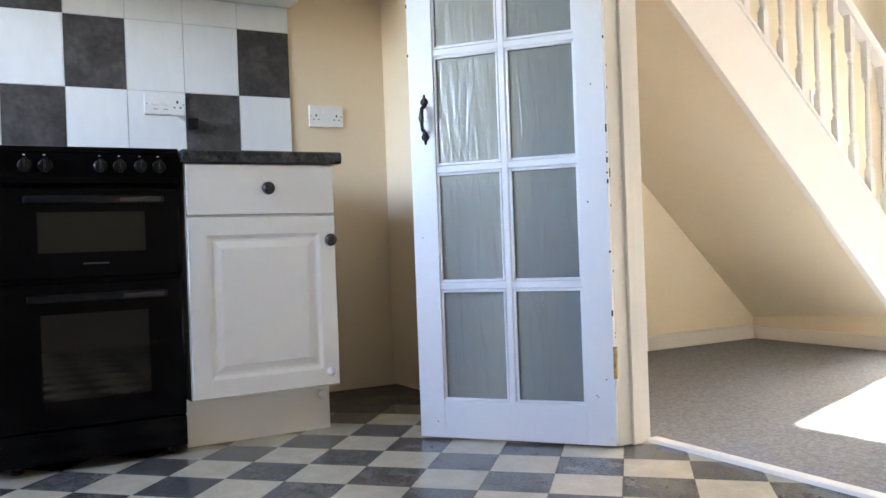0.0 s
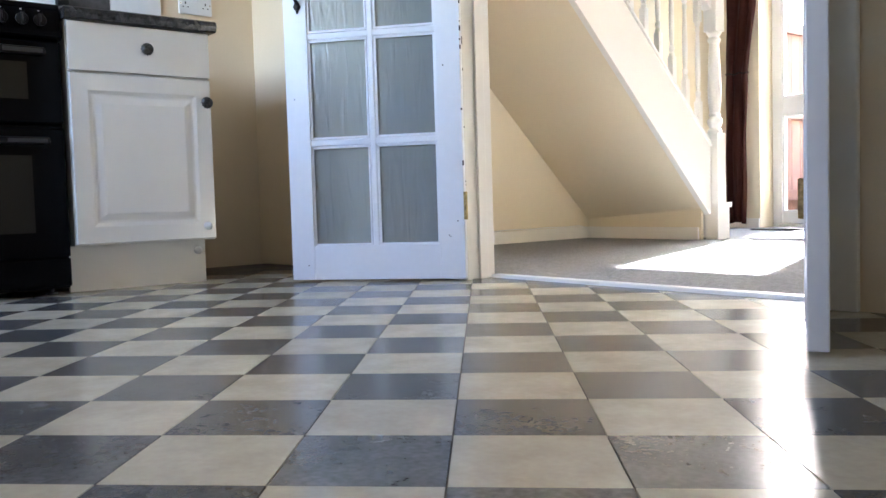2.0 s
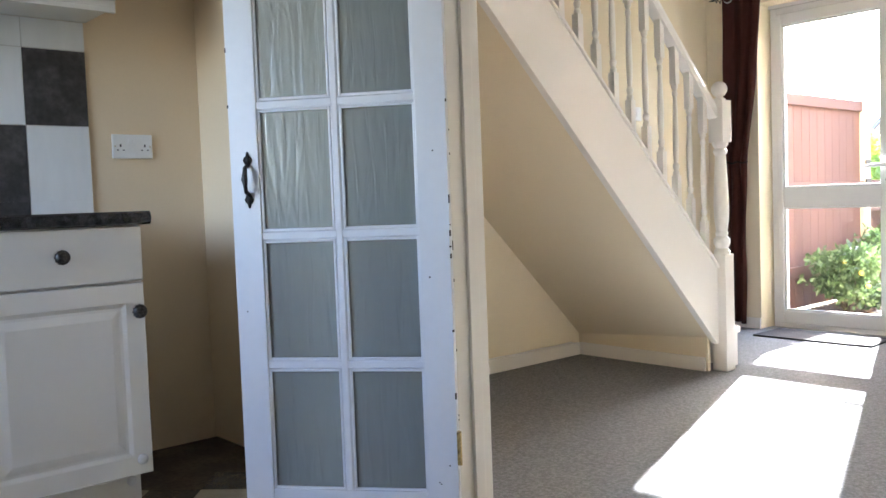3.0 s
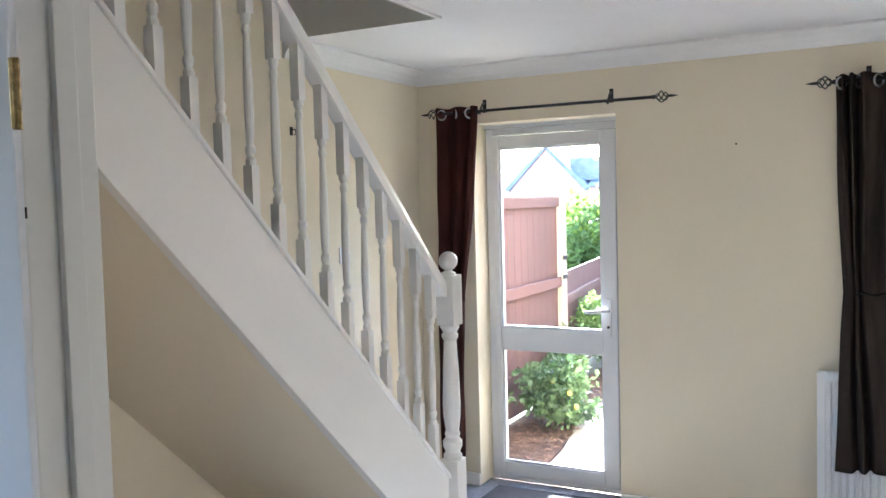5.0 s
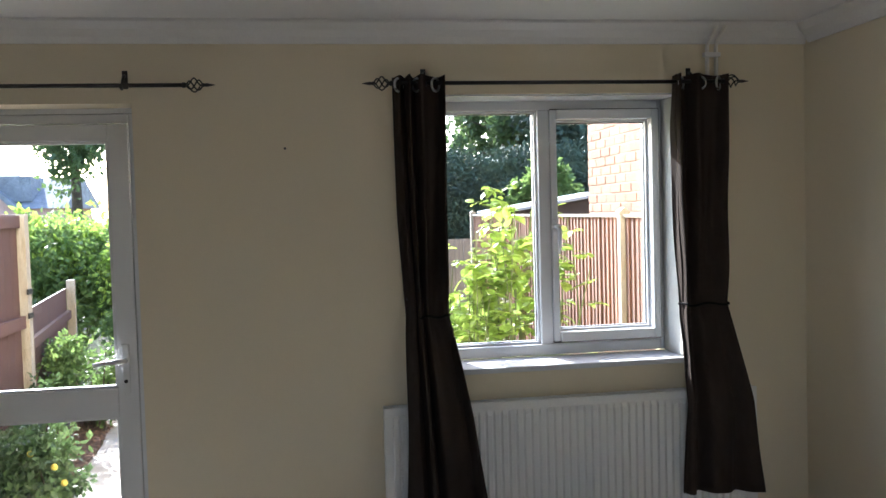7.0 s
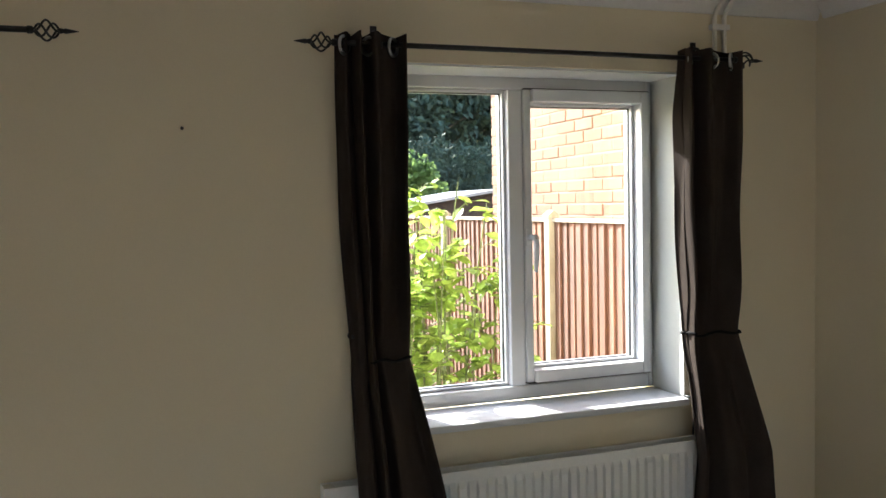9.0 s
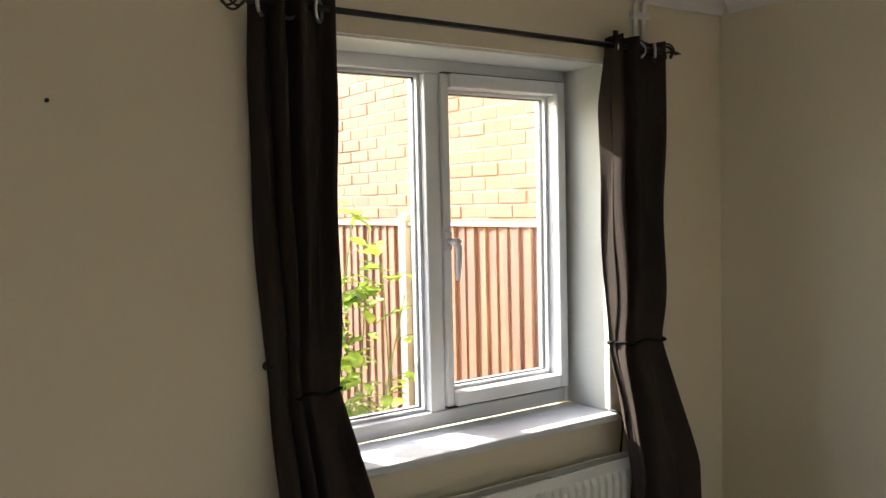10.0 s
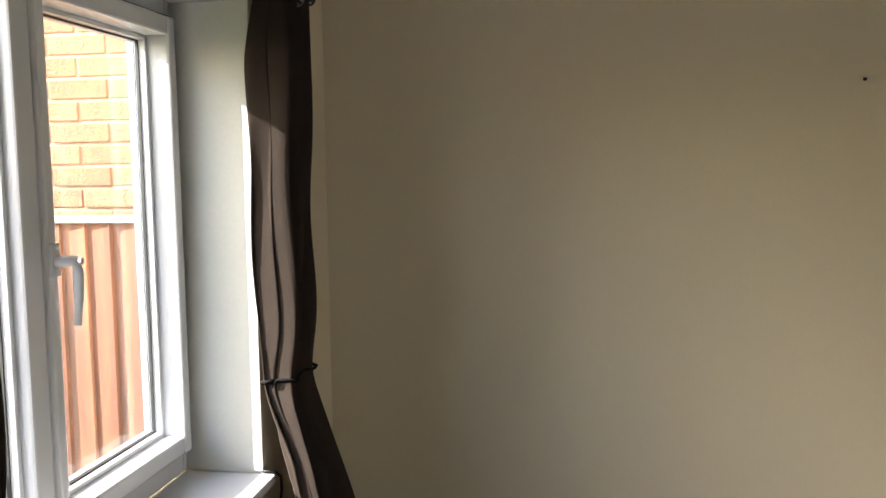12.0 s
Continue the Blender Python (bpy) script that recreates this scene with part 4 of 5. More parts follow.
# ---- living room things ----
def finial(x, y, z, s):
    """A twisted open cage with a point, towards s along x."""
    bm = bmesh.new()
    lathe(bm, [(0.011, 0.0), (0.011, 0.012), (0.007, 0.016), (0.007, 0.02)], 10, pose(x, y, z) @ pose(0, 0, 0, 0, 90 * s))
    for k in range(4):
        pts = []
        for i in range(13):
            u = i / 12
            a = 2 * math.pi * k / 4 + u * math.pi * 1.2
            r = 0.004 + 0.024 * math.sin(math.pi * u) ** 0.8
            pts.append((x + s * (0.018 + 0.062 * u), y + r * math.cos(a), z + r * math.sin(a)))
        tube(bm, pts, 0.0032, 6)
    lathe(bm, [(0.007, 0.078), (0.008, 0.084), (0.006, 0.09), (0.0075, 0.097), (0.004, 0.115), (0.001, 0.13)], 10, pose(x, y, z) @ pose(0, 0, 0, 0, 90 * s))
    return bm


def curtain_rod(x0, x1, y, z, brackets, label):
    r = thing("curtain_rod", label, "curtain rod", (0, 0, 0), 0, "curtain rods")
    bm = bmesh.new()
    tube(bm, [(x0 + 0.12, y, z), (x1 - 0.12, y, z)], 0.0085, 12)
    part("pole", bm, IRON, r, "", True)
    part("finial", finial(x0 + 0.125, y, z, -1), IRON, r, "open twisted cage finial", True)
    part("finial", finial(x1 - 0.125, y, z, 1), IRON, r, "open twisted cage finial", True)
    for b in brackets:
        bm = bmesh.new()
        box(bm, b - 0.011, b + 0.011, YW - 0.006, YW - 0.0005, z - 0.004, z + 0.07, bevel=0.002)
        tube(bm, [(b, YW - 0.004, z + 0.05), (b, YW - 0.03, z + 0.042), (b, y + 0.016, z + 0.012), (b, y + 0.004, z - 0.014), (b, y - 0.011, z - 0.011), (b, y - 0.014, z + 0.006)], 0.006, 8)
        part("bracket", bm, IRON, r)
    return r


RY, RZ = YW - 0.075, 2.187
curtain_rod(-1.42, 0.058, RY, 2.185, (-1.045, -0.302), "black iron curtain rod over the garden door")
curtain_rod(0.662, 2.372, RY, RZ, (0.923, 2.125), "black iron curtain rod over the window")


def smooth(a, b, u):
    u = max(0.0, min(1.0, u))
    u = u * u * (3 - 2 * u)
    return a + (b - a) * u


def curtain(label, top, tie, bottom, zt, zm, zb, mat, folds, seed, rodz, tilt=0.0, yb=0.0, edge=False):
    """Edges (left, right) at the top, at the tie-back and at the hem."""
    c = thing("curtain", label, "curtain", (0, 0, 0), 0, "curtains")
    rnd = random.Random(seed)
    nu, nv = 96, 60
    ph = [rnd.uniform(-0.5, 0.5) for _ in range(8)]
    bm = bmesh.new()
    grid = []
    for j in range(nv + 1):
        v = j / nv
        z = zt + (zb - zt) * v
        if z > zm:
            u = (zt - z) / (zt - zm)
            f, fl = u ** 1.25, u ** 2.4
            l, r = top[0] + (tie[0] - top[0]) * fl, top[1] + (tie[1] - top[1]) * f
        else:
            u = (zm - z) / (zm - zb)
            f = u ** 0.85
            l, r = tie[0] + (bottom[0] - tie[0]) * f, tie[1] + (bottom[1] - tie[1]) * f
        near = math.exp(-((z - zm) / 0.10) ** 2)
        amp = 0.036 * (1 - 0.62 * near)
        yc = RY + yb * max(0.0, min(1.0, (1.2 - z) / 0.42)) ** 1.25
        row = []
        for i in range(nu + 1):
            u = i / nu
            w = u + 0.085 * math.sin(2 * math.pi * (u + ph[0])) + 0.03 * math.sin(2 * math.pi * (u * 1.7 + ph[7])) * v + 0.02 * math.sin(5 * u + 9 * v + ph[1])
            a = 2 * math.pi * folds * w
            turn = max(0.0, 1 - u / 0.30) if tilt else 0.0
            y = yc - amp * (1 - 0.8 * turn) * (math.sin(a) + 0.28 * math.sin(2 * a + ph[2] + 2.2 * v)) * (0.7 + 0.3 * math.sin(3 * u + ph[3] * 6))
            y += 0.006 * math.sin(21 * v + 8 * u + ph[4]) * min(1, v * 4) + 0.010 * near * math.sin(13 * u)
            y += tilt * turn * smooth(0.4, 1, (zt - z) * 4) * smooth(0, 1, (z - 0.97) * 4)
            ux = (0.05 * u if u < 0.30 else 0.015 + 0.985 * (u - 0.30) / 0.70) if edge else u
            x = l + (r - l) * (ux + 0.012 * math.sin(a * 0.5 + ph[5]))
            if tilt:
                x += 0.002 * min(1, 3 * turn) * (math.sin(46 * u + 3.1 * math.sin(3.2 * v) + 1.0) + 0.6 * math.sin(17 * v + 23 * u)) * min(1, v * 5)
            zz = z + (0.003 * math.sin(a) if j == 0 else 0) + (0.010 * math.sin(4 * u + ph[6]) if j == nv else 0)
            row.append(bm.verts.new((x, y, zz)))
        grid.append(row)
    for j in range(nv):
        for i in range(nu):
            bm.faces.new((grid[j][i], grid[j][i + 1], grid[j + 1][i + 1], grid[j + 1][i]))
    cloth_rows = [[v.co.copy() for v in r] for r in grid]
    cloth = part("cloth", bm, mat, c, "", True)
    sol = cloth.modifiers.new("thickness", 'SOLIDIFY')
    sol.thickness, sol.offset = 0.003, 0.0
    # eyelet rings on the rod
    n = 3
    for k in range(n):
        x = top[0] + (top[1] - top[0]) * (0.10 + 0.36 * k)
        bm = bmesh.new()
        torus(bm, (x, RY - 0.004, rodz - 0.008), 0.027, 0.005, pose(0, 0, 0, 0, 90, 38 if k % 2 else -44).to_3x3(), 20, 8)
        part("eyelet", bm, EYELET, c, "silver metal eyelet", True)
    # tie-back cord, drawn round the gathered cloth
    row = min(range(nv + 1), key=lambda j: abs(zt + (zb - zt) * j / nv - zm))
    line = [(v.x, v.y) for v in cloth_rows[row]]
    first = 0 if edge or not tilt else nu // 3

    def reach(i, pick, d):
        near_by = [line[q][1] for q in range(max(first, i - 12), min(nu, i + 12) + 1)]
        return pick(near_by) + d
    steps = list(range(first, nu + 1, 4))
    ends = (line[first][0] - 0.005, line[nu][0] + 0.005)
    fore = [(max(ends[0], min(ends[1], line[i][0])), reach(i, min, -0.006)) for i in steps]
    back = [(max(ends[0], min(ends[1], line[i][0])), reach(i, max, 0.006)) for i in reversed(steps)]
    loop = fore + [(ends[1], (fore[-1][1] + back[0][1]) / 2)] + back + [(ends[0], (fore[0][1] + back[-1][1]) / 2)] + fore[:1]
    bm = bmesh.new()
    tube(bm, [(x, y, zm + 0.005 * math.sin(0.5 * q)) for q, (x, y) in enumerate(loop)], 0.005, 7)
    part("tieback", bm, CORD, c, "dark cord tie-back", True)
    return c


curtain("dark brown eyelet curtain tied back beside the window", (0.788, 1.004), (0.820, 0.996), (0.788, 1.135), RZ + 0.030, 1.20, 0.375, CURTAINBROWN, 3.5, 3, RZ, 0.042, -0.085)
curtain("dark brown eyelet curtain catching sunlight on its edge", (2.035, 2.275), (2.064, 2.262), (2.016, 2.385), RZ + 0.030, 1.20, 0.37, CURTAINBROWN, 3.5, 8, RZ, 0.060, -0.085, True)
curtain("burgundy brown curtain tied back beside the garden door", (-1.31, -1.06), (-1.33, -1.172), (-1.335, -1.20), 2.215, 1.105, 0.04, CURTAINRED, 2.5, 5, 2.185, 0.0, 0.0)

for x, z in ((0.825, 1.275),):
    h = thing("curtain_holdback", "small black iron curtain hook on the wall", "hook", (0, 0, 0), 0, "curtain hooks")
    bm = bmesh.new()
    lathe(bm, [(0.012, 0), (0.012, 0.004), (0.005, 0.006), (0.005, 0.03), (0.009, 0.034), (0.004, 0.041)], 10, pose(x, YW - 0.0005, z) @ pose(0, 0, 0, 90))
    part("stud", bm, IRON, h)


def radiator():
    x0, x1, z0, z1 = 0.705, 2.385, 0.16, 0.82
    ya, yb = YW - 0.105, YW - 0.035
    r = thing("radiator", "white double panel radiator under the window", "radiator", (0, 0, 0))

    def panel(yf, s):
        bm = bmesh.new()
        pitch = 0.0335
        n = int((x1 - x0 - 0.06) / pitch)
        st = (x1 - x0 - n * pitch) / 2
        outline = [(x0, 0.0)]
        for i in range(n):
            b = x0 + st + i * pitch
            outline += [(b, 0.0), (b + 0.005, -0.013), (b + pitch - 0.013, -0.013), (b + pitch - 0.008, 0.0)]
        outline += [(x1, 0.0)]
        zs = [(z0, 0), (z0 + 0.03, 0), (z0 + 0.05, 1), (z1 - 0.055, 1), (z1 - 0.035, 0), (z1, 0)]
        rows = [[bm.verts.new((x, yf + s * (0.009 * 0 + d * k), z)) for x, d in outline] for z, k in zs]
        for p, q in zip(rows, rows[1:]):
            for i in range(len(outline) - 1):
                bm.faces.new((p[i], p[i + 1], q[i + 1], q[i]))
        bmesh.ops.recalc_face_normals(bm, faces=bm.faces)
        return bm
    for yf, s, nm in ((ya + 0.010, 1, "front_panel"), (yb - 0.004, -1, "back_panel")):
        p = part(nm, panel(yf, s), RADWHITE, r)
        md = p.modifiers.new("thickness", 'SOLIDIFY')
        md.thickness, md.offset = 0.006, 0.0
    for x in (x0, x1):
        s = 0.001 if x == x0 else -0.001
        part("end_cap", bx(min(x, x + 40 * s), max(x, x + 40 * s), ya + 0.014, yb - 0.008, z0 + 0.01, z1 - 0.002, bevel=0.004), RADWHITE, r)
    for k in range(4):
        x = x0 + 0.20 + k * (x1 - x0 - 0.40) / 3
        bm = bmesh.new()
        box(bm, x - 0.008, x + 0.008, ya + 0.012, yb - 0.007, z1 - 0.018, z1 - 0.012)
        part("cross_bar", bm, RADWHITE, r)
    for x in (1.0, 2.1):
        part("wall_bracket", bx(x - 0.015, x + 0.015, yb + 0.0, YW - 0.0005, 0.3, 0.74), RADWHITE, r)
    for x in (x0 + 0.03, x1 - 0.03):
        bm = bmesh.new()
        tube(bm, [(x, (ya + yb) / 2, z0 + 0.03), (x, (ya + yb) / 2, 0.004)], 0.0075, 8)
        part("pipe", bm, CHROME, r)


radiator()

hp = thing("heating_pipes", "two white painted pipes rising into the ceiling", "pipe", (0, 0, 0))
for dx in (0.0, 0.042):
    bm = bmesh.new()
    tube(bm, [(2.212 + dx, YW - 0.014, 2.05), (2.212 + dx, YW - 0.014, 2.35), (2.215 + dx, YW - 0.022, 2.372), (2.226 + dx, YW - 0.055, 2.41), (2.232 + dx, YW - 0.085, CZ)], 0.009, 10)
    part("pipe", bm, GLOSS, hp, "", True)
part("clip", bx(2.195, 2.272, YW - 0.026, YW - 0.0005, 2.305, 2.325, bevel=0.003), PLASTIC, hp, "white plastic pipe clip")

cb = thing("sill_cable", "thin white and black cable lying on the sill", "cable", (0, 0, 0))
bm = bmesh.new()
tube(bm, [(2.085, YW + 0.175, 0.961), (2.09, YW + 0.12, 0.9605), (2.085, YW + 0.05, 0.9605), (2.083, YW + 0.005, 0.961)], 0.004, 6)
part("white_cable", bm, PLASTIC, cb, "", True)
bm = bmesh.new()
tube(bm, [(2.083, YW + 0.005, 0.961), (2.088, YW - 0.03, 0.960), (2.092, YW - 0.043, 0.945), (2.094, YW - 0.044, 0.91), (2.098, YW - 0.03, 0.83), (2.1, YW - 0.02, 0.75)], 0.004, 6)
part("black_cable", bm, BLACKPLASTIC, cb, "", True)

for x, z in ((0.33, 1.929),):
    n = thing("wall_nail", "small dark nail in the cream wall", "nail", (0, 0, 0), 0, "wall nails")
    bm = bmesh.new()
    lathe(bm, [(0.0055, 0), (0.0055, 0.004), (0.003, 0.010)], 8, pose(x, YW - 0.0003, z) @ pose(0, 0, 0, 90))
    part("head", bm, IRON, n)
n = thing("wall_nail", "small dark nail in the cream wall", "nail", (0, 0, 0), 0, "wall nails")
bm = bmesh.new()
lathe(bm, [(0.0055, 0), (0.0055, 0.004), (0.003, 0.010)], 8, pose(XR - 0.0003, 2.011, 1.965) @ pose(0, 0, 0, 0, -90))
part("head", bm, IRON, n)

# stair wall: a light switch and a small hook
sw = thing("light_switch", "grey-white light switch plate on the stair wall", "switch", (0, 0, 0))
part("plate", bx(XL + 0.0005, XL + 0.009, 2.745, 2.83, 1.375, 1.46, bevel=0.003), PLASTIC, sw)
part("rocker", bx(XL + 0.0088, XL + 0.012, 2.777, 2.797, 1.40, 1.43, bevel=0.001), PLASTIC, sw)
hk = thing("wall_hook", "small dark hook screwed into the stair wall", "hook", (0, 0, 0))
bm = bmesh.new()
box(bm, XL + 0.0003, XL + 0.004, 2.377, 2.397, 2.01, 2.05, bevel=0.001)
tube(bm, [(XL + 0.003, 2.387, 2.04), (XL + 0.025, 2.387, 2.035), (XL + 0.03, 2.387, 2.02), (XL + 0.02, 2.387, 2.01)], 0.003, 6)
part("hook", bm, IRON, hk)

uc = thing("skirting_cable", "thin white cable clipped along the skirting under the stairs", "cable", (0, 0, 0))
bm = bmesh.new()
tube(bm, [(XL + 0.014, 0.12 + 0.082 * i, 0.0795 + 0.004 * math.sin(2.3 * i) ** 2) for i in range(25)] + [(XL + 0.03, 2.135, 0.07), (XL + 0.045, 2.15, 0.03), (XL + 0.05, 2.152, 0.009)], 0.004, 6)
part("lead", bm, PLASTIC, uc, "", True)

dm = whole("doormat", bx(-1.02, -0.30, 3.30, YW + 0.02, 0.0042, 0.015, bevel=0.003), MAT_DARK, "thin dark doormat inside the garden door", "doormat")

# ---- garden ----
GZ = -0.12
whole("ground", bx(-400, 400, -200, 900, GZ - 0.3, GZ), SOIL, "rough lawn and bare soil of the garden", "ground", "structure")


def strip(name, mat, left, right, z0, z1, label, category):
    """A ground strip between two edge curves f(y), over y from z0 to z1."""
    bm = bmesh.new()
    n = 24
    pts = [(left(z0 + (z1 - z0) * i / n), z0 + (z1 - z0) * i / n) for i in range(n + 1)]
    pts += [(right(z1 - (z1 - z0) * i / n), z1 - (z1 - z0) * i / n) for i in range(n + 1)]
    prism(bm, pts, "z", GZ - 0.02, GZ + 0.02)
    return whole(name, bm, mat, label, category, "structure")


strip("path", PATHM, lambda y: -1.06 - 0.10 * (y - 4.5) + 0.04 * math.sin(3 * y), lambda y: -0.02 - 0.10 * (y - 4.5) + 0.02 * math.sin(2.3 * y), 3.93, 11.0, "pale worn concrete garden path", "path")
strip("ground_mulch", MULCH, lambda y: -1.68, lambda y: -1.08 - 0.10 * (y - 4.5) + 0.04 * math.sin(3 * y), 3.93, 9.0, "brown bark mulch beside the path", "mulch")
rnd = random.Random(4)
verts, faces = [], []
for _ in range(2600):
    y = rnd.uniform(3.95, 8.0)
    x = -1.66 + (rnd.random() ** 0.9) * (0.66 - 0.09 * (y - 4))
    a, s = rnd.uniform(0, 6.28), rnd.uniform(0.012, 0.035)
    z = GZ + 0.022 + rnd.uniform(0, 0.02)
    dx, dy = s * math.cos(a), s * math.sin(a)
    k = len(verts)
    verts += [(x - dx, y - dy, z), (x + dy * 0.35, y - dx * 0.35, z + 0.006), (x + dx, y + dy, z + rnd.uniform(0, 0.012)), (x - dy * 0.35, y + dx * 0.35, z + 0.004)]
    faces.append((k, k + 1, k + 2, k + 3))
me = bpy.data.meshes.new("mulch_chips")
me.from_pydata(verts, [], faces)
me.materials.append(material("dry_leaf_chips", (0.24, 0.14, 0.085), 0.9, vary=0.3, scale=14, second=(0.10, 0.055, 0.035), spread=(0.45, 0.55)))
tagged(new("mulch_chips", me), "dry brown leaves and bark chips on the soil", "mulch", "", "stuff")


def foliage(name, clusters, leaf, mat, seed, ratio=0.6):
    """Many small bent leaves scattered in clusters (centre, radii, count)."""
    g = np.random.default_rng(seed)
    V, F = [], []
    for c, r, n in clusters:
        u = g.normal(size=(n, 3))
        u /= np.linalg.norm(u, axis=1)[:, None]
        p = np.array(c) + u * np.array(r) * (g.random((n, 1)) ** 0.30) * (0.8 + 0.35 * np.sin(7 * u[:, :1] + 5 * u[:, 2:] + seed))
        d = g.normal(size=(n, 3)) + u * 0.8
        d[:, 2] -= 0.25
        d /= np.linalg.norm(d, axis=1)[:, None]
        w = np.cross(d, g.normal(size=(n, 3)))
        w /= np.linalg.norm(w, axis=1)[:, None]
        nn = np.cross(d, w)
        s = leaf * g.uniform(0.55, 1.3, (n, 1))
        k = len(V) * 0
        quad = np.stack([p, p + d * s * 0.5 + w * s * ratio * 0.5 + nn * s * 0.1, p + d * s, p + d * s * 0.5 - w * s * ratio * 0.5 + nn * s * 0.1], 1)
        V.append(quad.reshape(-1, 3))
    V = np.concatenate(V)
    idx = np.arange(len(V)).reshape(-1, 4)
    me = bpy.data.meshes.new(name)
    me.from_pydata(V.tolist(), [], np.concatenate([idx[:, [0, 1, 2]], idx[:, [0, 2, 3]]]).tolist())
    me.materials.append(mat)
    return me


def crown(name, clusters, leaf, mat, parent, seed, ratio=0.6, label=""):
    ob = new(name, foliage(name, clusters, leaf, mat, seed, ratio))
    ob.parent = parent
    return tagged(ob, label)


def scatter(c, r, k, n, seed, sub=0.45):
    """Sub-clumps inside an ellipsoid, for an uneven outline."""
    g = random.Random(seed)
    out = []
    for _ in range(k):
        while True:
            u = Vector((g.uniform(-1, 1), g.uniform(-1, 1), g.uniform(-1, 1)))
            if u.length < 1:
                break
        f = g.uniform(0.6, 1.25) * sub
        out.append(((c[0] + u.x * r[0], c[1] + u.y * r[1], c[2] + u.z * r[2]), (r[0] * f, r[1] * f, r[2] * f), n))
    return out


def bush(label, c, r, n, leaf, mat, seed, k=14, stems=7, category="bush", name="bush"):
    b = thing(name, label, category, (c[0], c[1], GZ))
    bm = bmesh.new()
    g = random.Random(seed)
    for _ in range(stems):
        e = (g.uniform(-1, 1) * r[0] * 0.6, g.uniform(-1, 1) * r[1] * 0.6, c[2] - GZ + g.uniform(-0.2, 0.6) * r[2])
        tube(bm, [(e[0] * 0.15, e[1] * 0.15, -0.02), (e[0] * 0.5 + g.uniform(-.05, .05), e[1] * 0.5, e[2] * 0.5), e], [0.010, 0.008, 0.004], 5)
    part("stem", bm, BARK, b)
    crown("leaves", scatter((0, 0, c[2] - GZ), r, k, n // k, seed), leaf, mat, b, seed)
    return b


def rose(x, y, h, seed, stems=8):
    """A tall lime-green plant: long stems with broad leaves in sprays."""
    p = thing("garden_shrub", "tall lime-green shrub with broad leaves outside the window", "shrub", (x, y, GZ), 0, "shrubs at the window")
    g = random.Random(seed)
    bm = bmesh.new()
    V, F = [], []
    for s in range(stems):
        bx_, by_ = g.uniform(-0.16, 0.16), g.uniform(-0.12, 0.12)
        hh = h * g.uniform(0.72, 1.0)
        lean = (g.uniform(-0.20, 0.20), g.uniform(-0.14, 0.14))
        pts = [(bx_ + lean[0] * (i / 8) ** 1.6, by_ + lean[1] * (i / 8) ** 1.6, hh * i / 8 - 0.02) for i in range(9)]
        tube(bm, pts, [0.008 - 0.0006 * i for i in range(9)], 6)
        for i in range(11):
            u = g.uniform(0.15, 1.0) ** 0.8
            k = min(int(u * 8), 7)
            f = u * 8 - k
            o = Vector(pts[k]).lerp(Vector(pts[k + 1]), f)
            a = g.uniform(0, 6.28)
            L = g.uniform(0.07, 0.20) * (1.15 - 0.5 * u)
            e = o + Vector((math.cos(a) * L, math.sin(a) * L, L * g.uniform(0.1, 0.6)))
            tube(bm, [o, o.lerp(e, 0.5) + Vector((0, 0, 0.015)), e], 0.0025, 4)
            for q in range(4):
                c = o.lerp(e, 0.4 + 0.6 * q / 3)
                d = Vector((g.uniform(-1, 1), g.uniform(-1, 1), g.uniform(-0.6, 0.35))).normalized()
                w = d.cross(Vector((g.uniform(-0.4, 0.4), g.uniform(-0.4, 0.4), 1))).normalized()
                nn = w.cross(d)
                sz = g.uniform(0.05, 0.105)
                b0 = len(V)
                prof = [(0, 0, 0), (0.25, 0.34, 0.03), (0.55, 0.38, 0.05), (0.85, 0.18, 0.0), (1.0, 0, -0.08)]
                for t_, ww, up in prof:
                    V.append(c + d * sz * t_ - w * sz * ww + nn * sz * up)
                    V.append(c + d * sz * t_ + nn * sz * (up - 0.06))
                    V.append(c + d * sz * t_ + w * sz * ww + nn * sz * up)
                for r in range(4):
                    i0 = b0 + 3 * r
                    F.append((i0, i0 + 3, i0 + 4, i0 + 1))
                    F.append((i0 + 1, i0 + 4, i0 + 5, i0 + 2))
    part("stem", bm, STEM, p)
    me = bpy.data.meshes.new("leaves")
    me.from_pydata([tuple(v) for v in V], [], F)
    me.materials.append(LEAFLIGHT)
    ob = new("leaves", me)
    ob.parent = p
    return p


for i, (x, y, h) in enumerate(((1.30, 5.15, 1.62), (1.50, 4.95, 1.85), (1.72, 5.05, 1.94), (1.60, 5.4, 1.98), (1.12, 5.6, 1.5))):
    rose(x, y, h, 20 + i)
rose(2.05, 5.0, 1.6, 27, 2)
# unseen shrub behind the curtain's line, added to dapple the sun on the sill
rose(0.86, 5.1, 2.12, 29, 17)


# right-hand boundary fence in front of the neighbour's side wall
FX = 2.56


